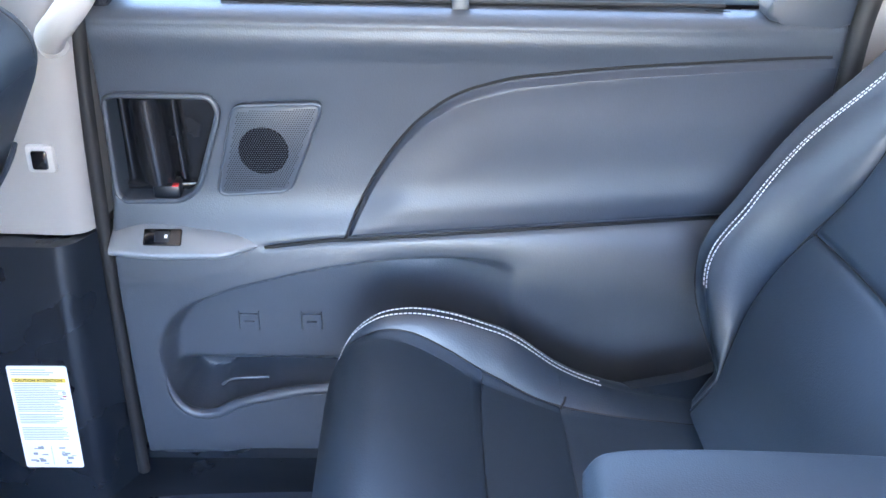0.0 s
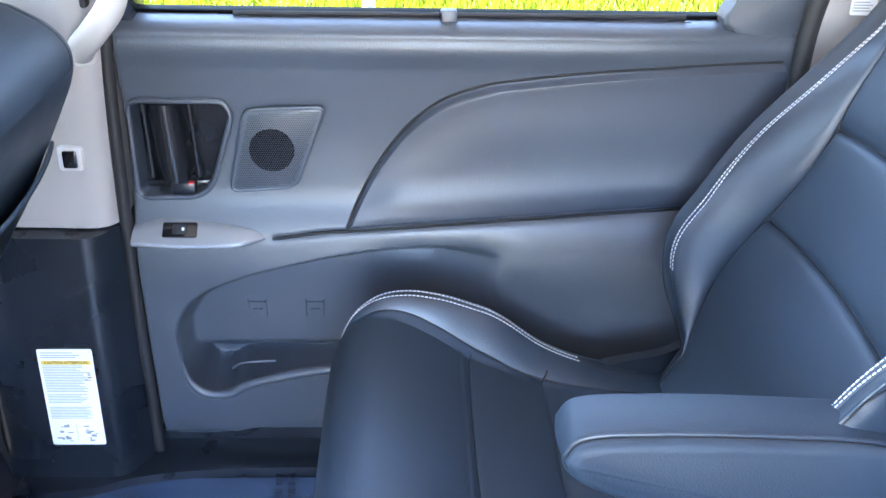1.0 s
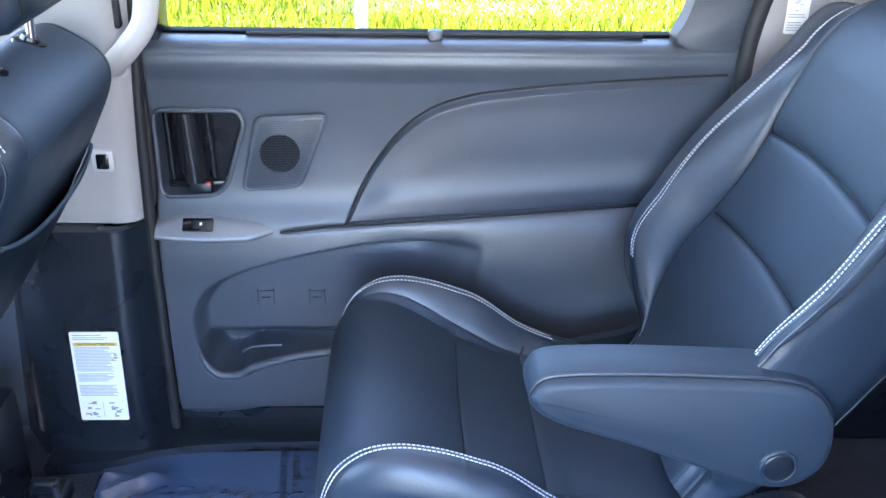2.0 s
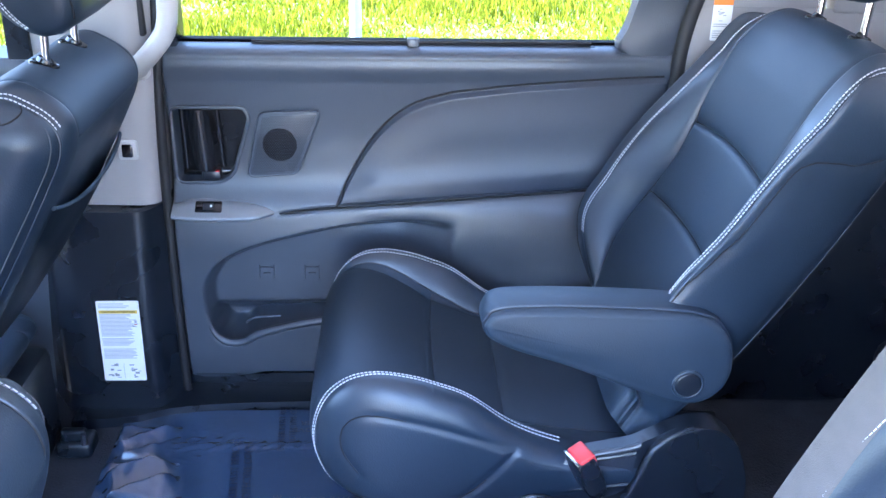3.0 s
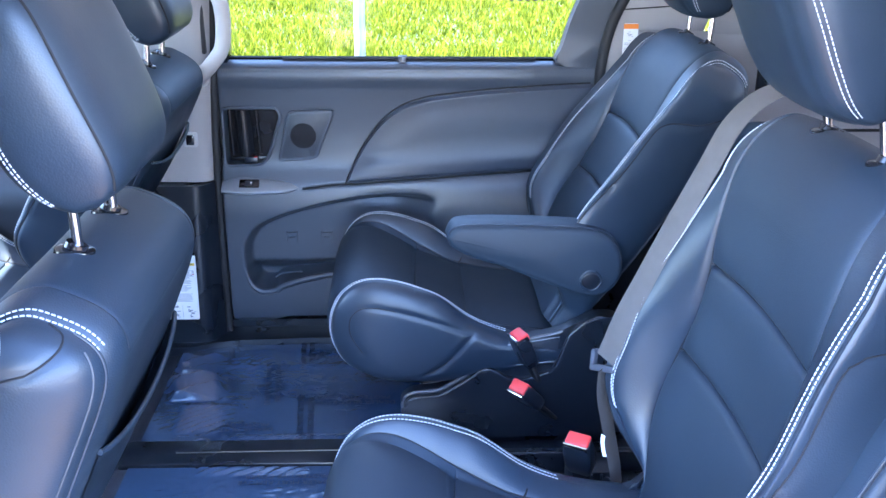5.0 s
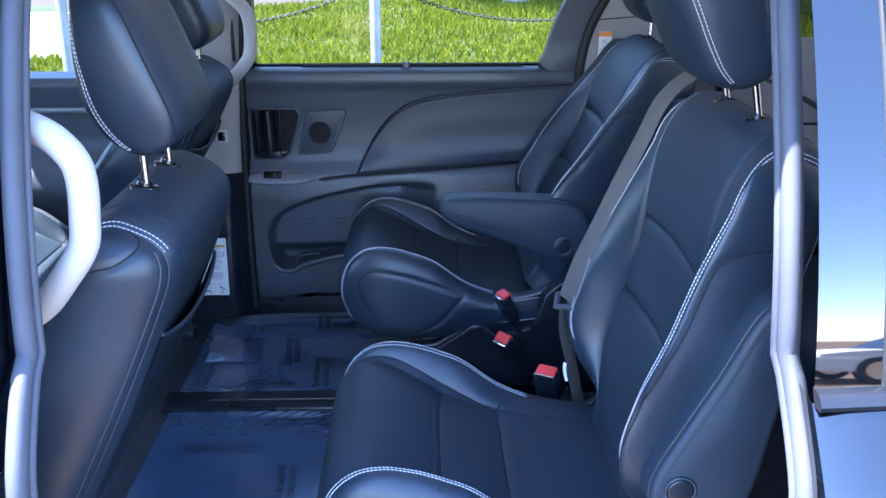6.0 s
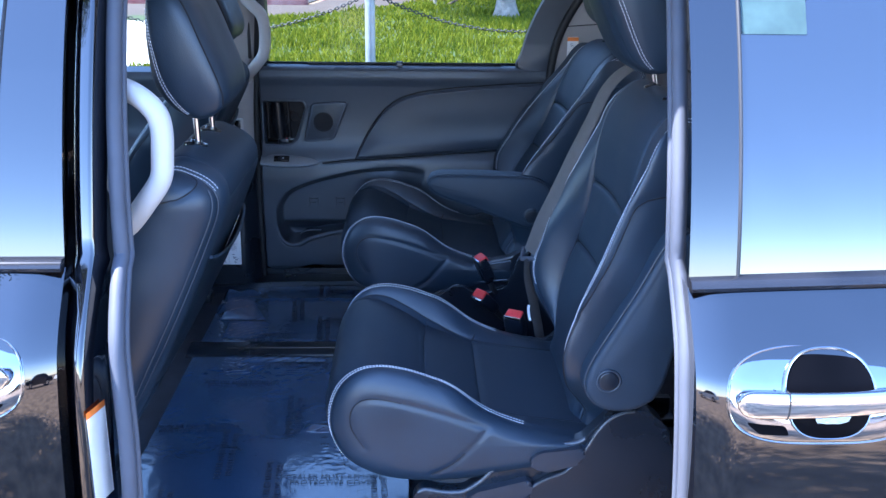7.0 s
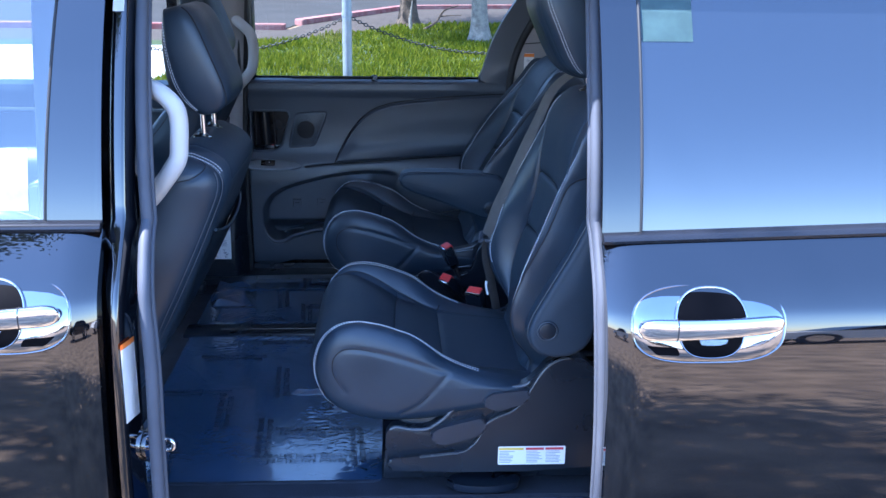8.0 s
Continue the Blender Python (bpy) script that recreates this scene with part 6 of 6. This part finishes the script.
gl.new(gr.outputs[0], gt.inputs[0])
gm = gn.new("ShaderNodeMixShader")
gm.inputs[0].default_value = 0.4
gl.new(gb.outputs[0], gm.inputs[1])
gl.new(gt.outputs[0], gm.inputs[2])
gl.new(gm.outputs[0], gn["Material Output"].inputs[0])
rng = np.random.default_rng(5)
N = 150000
gy = 3.3 + 22.0 * rng.random(N) ** 1.5
gx_ = (rng.random(N) - 0.5) * 2 * (2.0 + gy * 0.42) + 0.15 * gy * 0.2
clump = np.array([noise.noise(Vector((a * 0.9, b * 0.9, 0.0))) for a, b in zip(gx_, gy)])
hgt = (0.05 + 0.08 * rng.random(N)) * (1 + 0.9 * clump)
wid = 0.0028 + 0.003 * rng.random(N) + 0.0005 * gy
ang = rng.random(N) * math.tau
bend = (rng.random((N, 2)) - 0.5) * 0.12
keep = (gy < np.interp(gx_, (-14, -2.2, -0.9, 0.3, 3, 16), (17.4, 17.8, 20.0, 22.6, 24.2, 26.0))) & ~((gx_ < -3.1) & (gy > 10.0 - 0.22 * (gx_ + 3.3)))
base = np.stack([gx_, gy, np.full(N, 0.03)], 1)
side = np.stack([np.cos(ang), np.sin(ang), np.zeros(N)], 1) * wid[:, None]
tip = base + np.stack([bend[:, 0], bend[:, 1], hgt], 1)
mid = base + np.stack([bend[:, 0] * 0.3, bend[:, 1] * 0.3, hgt * 0.55], 1)
allv = np.stack([base - side, base + side, mid + side * 0.8, tip, mid - side * 0.8], 1)[keep]
me = bpy.data.meshes.new("grass")
me.from_pydata(allv.reshape(-1, 3).tolist(), [], [tuple(range(5 * i, 5 * i + 5)) for i in range(len(allv))])
me.materials.append(GRASS)
tagged(new("grass", me), "tall bright green sunlit grass blades", "grass", kind="stuff")

# chain fence
POST = (-0.27, 5.5)
fence = thing("chain_post", "galvanised steel post of a chain fence", "fence post", at=(POST[0], POST[1], 0))
part("pole", tube([(POST[0], POST[1], 0.0), (POST[0], POST[1], 1.75)], 0.038, 20), GALV, fence)
part("collar", tube([(POST[0], POST[1], 1.215), (POST[0], POST[1], 1.25)], 0.043, 20), GALV, fence)


def chain(a, b, sag):
    """A hanging chain of alternately turned oval links."""
    t = np.linspace(0, 1, 240)
    p = np.stack([a[0] + (b[0] - a[0]) * t, a[1] + (b[1] - a[1]) * t, a[2] + (b[2] - a[2]) * t - sag * 4 * t * (1 - t)], 1)
    p = even(p, 0.027)
    verts, faces = [], []
    for i in range(len(p) - 1):
        d = p[i + 1] - p[i]
        d /= np.linalg.norm(d)
        s = np.cross(d, (0, 0, 1)) if i % 2 else np.cross(d, np.cross(d, (0, 0, 1)))
        s /= np.linalg.norm(s)
        o = np.cross(d, s)
        c = (p[i] + p[i + 1]) / 2
        k = len(verts)
        for j in range(10):
            q = j / 10 * math.tau
            ctr = c + d * 0.017 * math.cos(q) + s * 0.011 * math.sin(q)
            rad = d * math.cos(q) + s * math.sin(q)
            for m in range(4):
                w = m / 4 * math.tau
                verts.append(ctr + 0.0042 * (rad * math.cos(w) + o * math.sin(w)))
        for j in range(10):
            for m in range(4):
                faces.append((k + j * 4 + m, k + ((j + 1) % 10) * 4 + m, k + ((j + 1) % 10) * 4 + (m + 1) % 4, k + j * 4 + (m + 1) % 4))
    return raw(verts, faces)


tagged(part("hanging_chain", chain((POST[0] + 0.04, 5.5, 1.20), (2.0, 5.6, 1.20), 0.27), CHAIN), "dark steel chain hanging between fence posts", "chain", "fence chains")
tagged(part("hanging_chain", chain((POST[0] - 0.04, 5.5, 1.19), (-2.5, 5.4, 1.19), 0.27), CHAIN), "dark steel chain hanging between fence posts", "chain", "fence chains")
for px in (2.0, -2.5):
    f2 = thing("chain_post", "galvanised steel post of a chain fence", "fence post", "fence posts", at=(px, 5.5, 0))
    part("pole", tube([(px, 5.5, 0.0), (px, 5.5, 1.30)], 0.038, 20), GALV, f2)


def tree(x, y, r, h, label, seed, bark, leaves=150, spread=1.0):
    """A rough trunk with root flare, limbs and a loose crown of leaves."""
    rnd = random.Random(seed)
    ob = thing("tree", label, "tree", at=(x, y, 0))
    rings = []
    lx, ly = rnd.uniform(-0.1, 0.1), rnd.uniform(-0.1, 0.1)
    for z in np.linspace(0, h, 30):
        rr = r * (1 + 0.8 * math.exp(-z * 4)) * (1 - 0.5 * z / h)
        rings.append([(x + lx * z + rr * math.cos(a) * (1 + 0.16 * noise.noise(Vector((math.cos(a) * 2, math.sin(a) * 2, z * 1.2 + seed)))), y + ly * z + rr * math.sin(a) * (1 + 0.16 * noise.noise(Vector((math.cos(a) * 2, math.sin(a) * 2 + 5, z * 1.2)))), z) for a in np.linspace(0, math.tau, 28, endpoint=False)])
    part("trunk", grid_mesh(rings, close_v=True, cap=True), bark, ob)
    ends = []
    for k in range(9):
        a, e = rnd.uniform(0, math.tau), rnd.uniform(0.5, 1.1)
        z0 = h * rnd.uniform(0.6, 1.0)
        L = rnd.uniform(1.2, 2.6) * spread
        p0 = np.array((x + lx * z0, y + ly * z0, z0))
        line = curve([p0, p0 + L * 0.5 * np.array((math.cos(a) * math.cos(e), math.sin(a) * math.cos(e), math.sin(e) * 0.8)), p0 + L * np.array((math.cos(a) * math.cos(e), math.sin(a) * math.cos(e), math.sin(e)))], 12)
        part("limb", tube(line, np.linspace(r * 0.35, r * 0.06, 12), 9), bark, ob)
        ends += [line[6], line[9], line[11]]
    verts, faces = [], []
    for c in ends:
        for k in range(leaves):
            q = c + spread * np.array((rnd.gauss(0, 0.45), rnd.gauss(0, 0.45), rnd.gauss(0, 0.35)))
            u = np.array((rnd.gauss(0, 1), rnd.gauss(0, 1), rnd.gauss(0, 1)))
            u /= np.linalg.norm(u)
            w = np.cross(u, (0.3, 0.2, 0.9))
            w /= np.linalg.norm(w)
            i = len(verts)
            verts += [q - u * 0.075, q + w * 0.04, q + u * 0.075, q - w * 0.04]
            faces.append((i, i + 1, i + 2, i + 3))
    me = bpy.data.meshes.new("crown")
    me.from_pydata([tuple(v) for v in verts], [], faces)
    me.materials.append(LEAF)
    cr = new("crown", me)
    cr.parent = ob
    cr.matrix_parent_inverse = Matrix.Translation(-ob.location)
    return ob


LEAF = material("tree_leaf", (0.07, 0.12, 0.03), 0.6, vary=0.3, vary_scale=3)
# the crowns, out of view, are spread wide to screen sky from the van
tree(1.95, 18.1, 0.17, 5.0, "pale-barked tree rising from the lawn", 4, BARK, 900, 2.0)
tree(0.55, 23.6, 0.20, 5.6, "rough brown-barked tree by the path", 9, BROWN_BARK, 900, 2.4)
stick = thing("fallen_branch", "bare brown broken branch lying in the grass", "branch", at=(1.0, 21.0, 0.05))
part("stem", tube(curve([(0.85, 20.8, 0.08), (1.15, 21.0, 0.25), (1.35, 21.2, 0.50), (1.7, 21.3, 0.62)], 16), np.linspace(0.035, 0.012, 16), 8), BROWN_BARK, stick)
part("twig", tube(curve([(1.25, 21.1, 0.38), (1.45, 21.0, 0.40), (1.75, 20.9, 0.42)], 10), np.linspace(0.018, 0.006, 10), 8), BROWN_BARK, stick)
stump = thing("dead_stem", "thin dead stem standing in the grass", "branch", at=(0.55, 20.5, 0.05))
part("stem", tube([(0.55, 20.5, 0.03), (0.53, 20.5, 0.35), (0.58, 20.5, 0.75)], np.array((0.05, 0.035, 0.01)), 8), BARK, stump)

# the street side that the paint mirrors


def parked_car(x, y, paint, label):
    """A plain parked car: lofted body, cabin glass and four wheels."""
    ob = thing("parked_car", label, "car", "parked cars", at=(x, y, 0))
    lower = curve([(-2.25, 0.35), (-2.28, 0.62), (-2.10, 0.78), (-1.2, 0.90), (0.6, 0.94), (2.05, 0.92), (2.22, 0.70), (2.2, 0.38), (0.0, 0.30)], 60, closed=True)
    part("body", plate(lower + np.array((x, 0)), y - 0.88, y + 0.88, "y", bevel=0.08, both=True), paint, ob)
    cabin = curve([(-1.15, 0.88), (-0.45, 1.36), (0.2, 1.46), (1.1, 1.40), (1.75, 0.92)], 40)
    part("cabin", plate(np.vstack((cabin, [(1.7, 0.86), (-1.1, 0.86)])) + np.array((x, 0)), y - 0.74, y + 0.74, "y", bevel=0.06, both=True), GLASS_TINT, ob, "dark cabin glass")
    for wx in (-1.38, 1.38):
        for wy in (-0.80, 0.80):
            w = part("wheel", moved(disc((0, 0, 0), 0.33, 0.2, "y", bevel=0.03), Matrix.Translation((x + wx, y + wy - 0.1, 0.33))), BLACK_RUBBER, ob, "black tyre")
            part("rim", moved(disc((0, 0, 0), 0.21, 0.205, "y", bevel=0.02), Matrix.Translation((x + wx, y + wy - 0.1025, 0.33))), STEEL, w, "steel rim")
    return ob


parked_car(7.4, -13.2, PALE_WALL, "pale parked car across the parking ground")
parked_car(2.0, -13.8, PAINT, "dark parked car across the parking ground")
parked_car(12.8, -15.5, PALE_WALL, "pale parked car across the parking ground")
parked_car(-5.2, -15.0, PALE_WALL, "pale parked car across the parking ground")
# unseen trees, added to throw streaked shade on the ground the doors mirror
for tx, ty, ts, tl in ((-4.5, -2.9, 21, 110), (-5.6, -4.3, 24, 300), (-6.8, -5.2, 25, 240)):
    tree(tx, ty, 0.16, 9.0, "leafy parking ground tree casting streaked shade", ts, BROWN_BARK, tl)

# papers stuck to the windows and pillar
for nm, q, zz0, zz1, tuck, lab in (("window_sheet", (0.556, 0.655), 1.512, 1.62, 0.03, "pale paper sheet on the tinted window"),
                                   ("window_sheet", (-0.72, -0.605), 1.19, 1.305, -0.035, "pale paper sheet on the front window")):
    bm = grid_mesh([[(a, float(side_skin(np.array(z), tuck)) + 0.0018, z) for z in np.linspace(zz0, zz1, 5)] for a in q])
    bmesh.ops.solidify(bm, geom=bm.faces[:], thickness=0.0006)
    tagged(part(nm, bm, material("pale_sheet", (0.62, 0.68, 0.62) if tuck < 0 else (0.09, 0.15, 0.15), 0.2, vary=0.15, vary_scale=30), smooth=False), lab, "paper sheet")
# belt anchor on the far quarter
anchor = thing("belt_anchor", "dark belt anchor plate with a round bolt", "belt anchor", at=(0.95, 1.2, 1.2))
part("plate", box(0.93, 0.985, 1.19, 1.206, 1.15, 1.27, 0.008), BLACK_PLASTIC, anchor)
part("bolt", disc((0.958, 1.184, 1.185), 0.012, 0.01, seg=16, bevel=0.002), STEEL, anchor)

sticker = bmesh.new()
sticker.faces.new([sticker.verts.new((a, float(side_skin(np.array(z), -0.035)) + 0.0185, z)) for a, z in ((-0.4575, 1.552), (-0.4360, 1.552), (-0.4360, 1.62), (-0.4575, 1.62))])
bmesh.ops.solidify(sticker, geom=sticker.faces[:], thickness=0.0006)
tagged(part("pillar_sticker", sticker, PAPER, smooth=False), "white paper sticker on the black door pillar", "sticker")
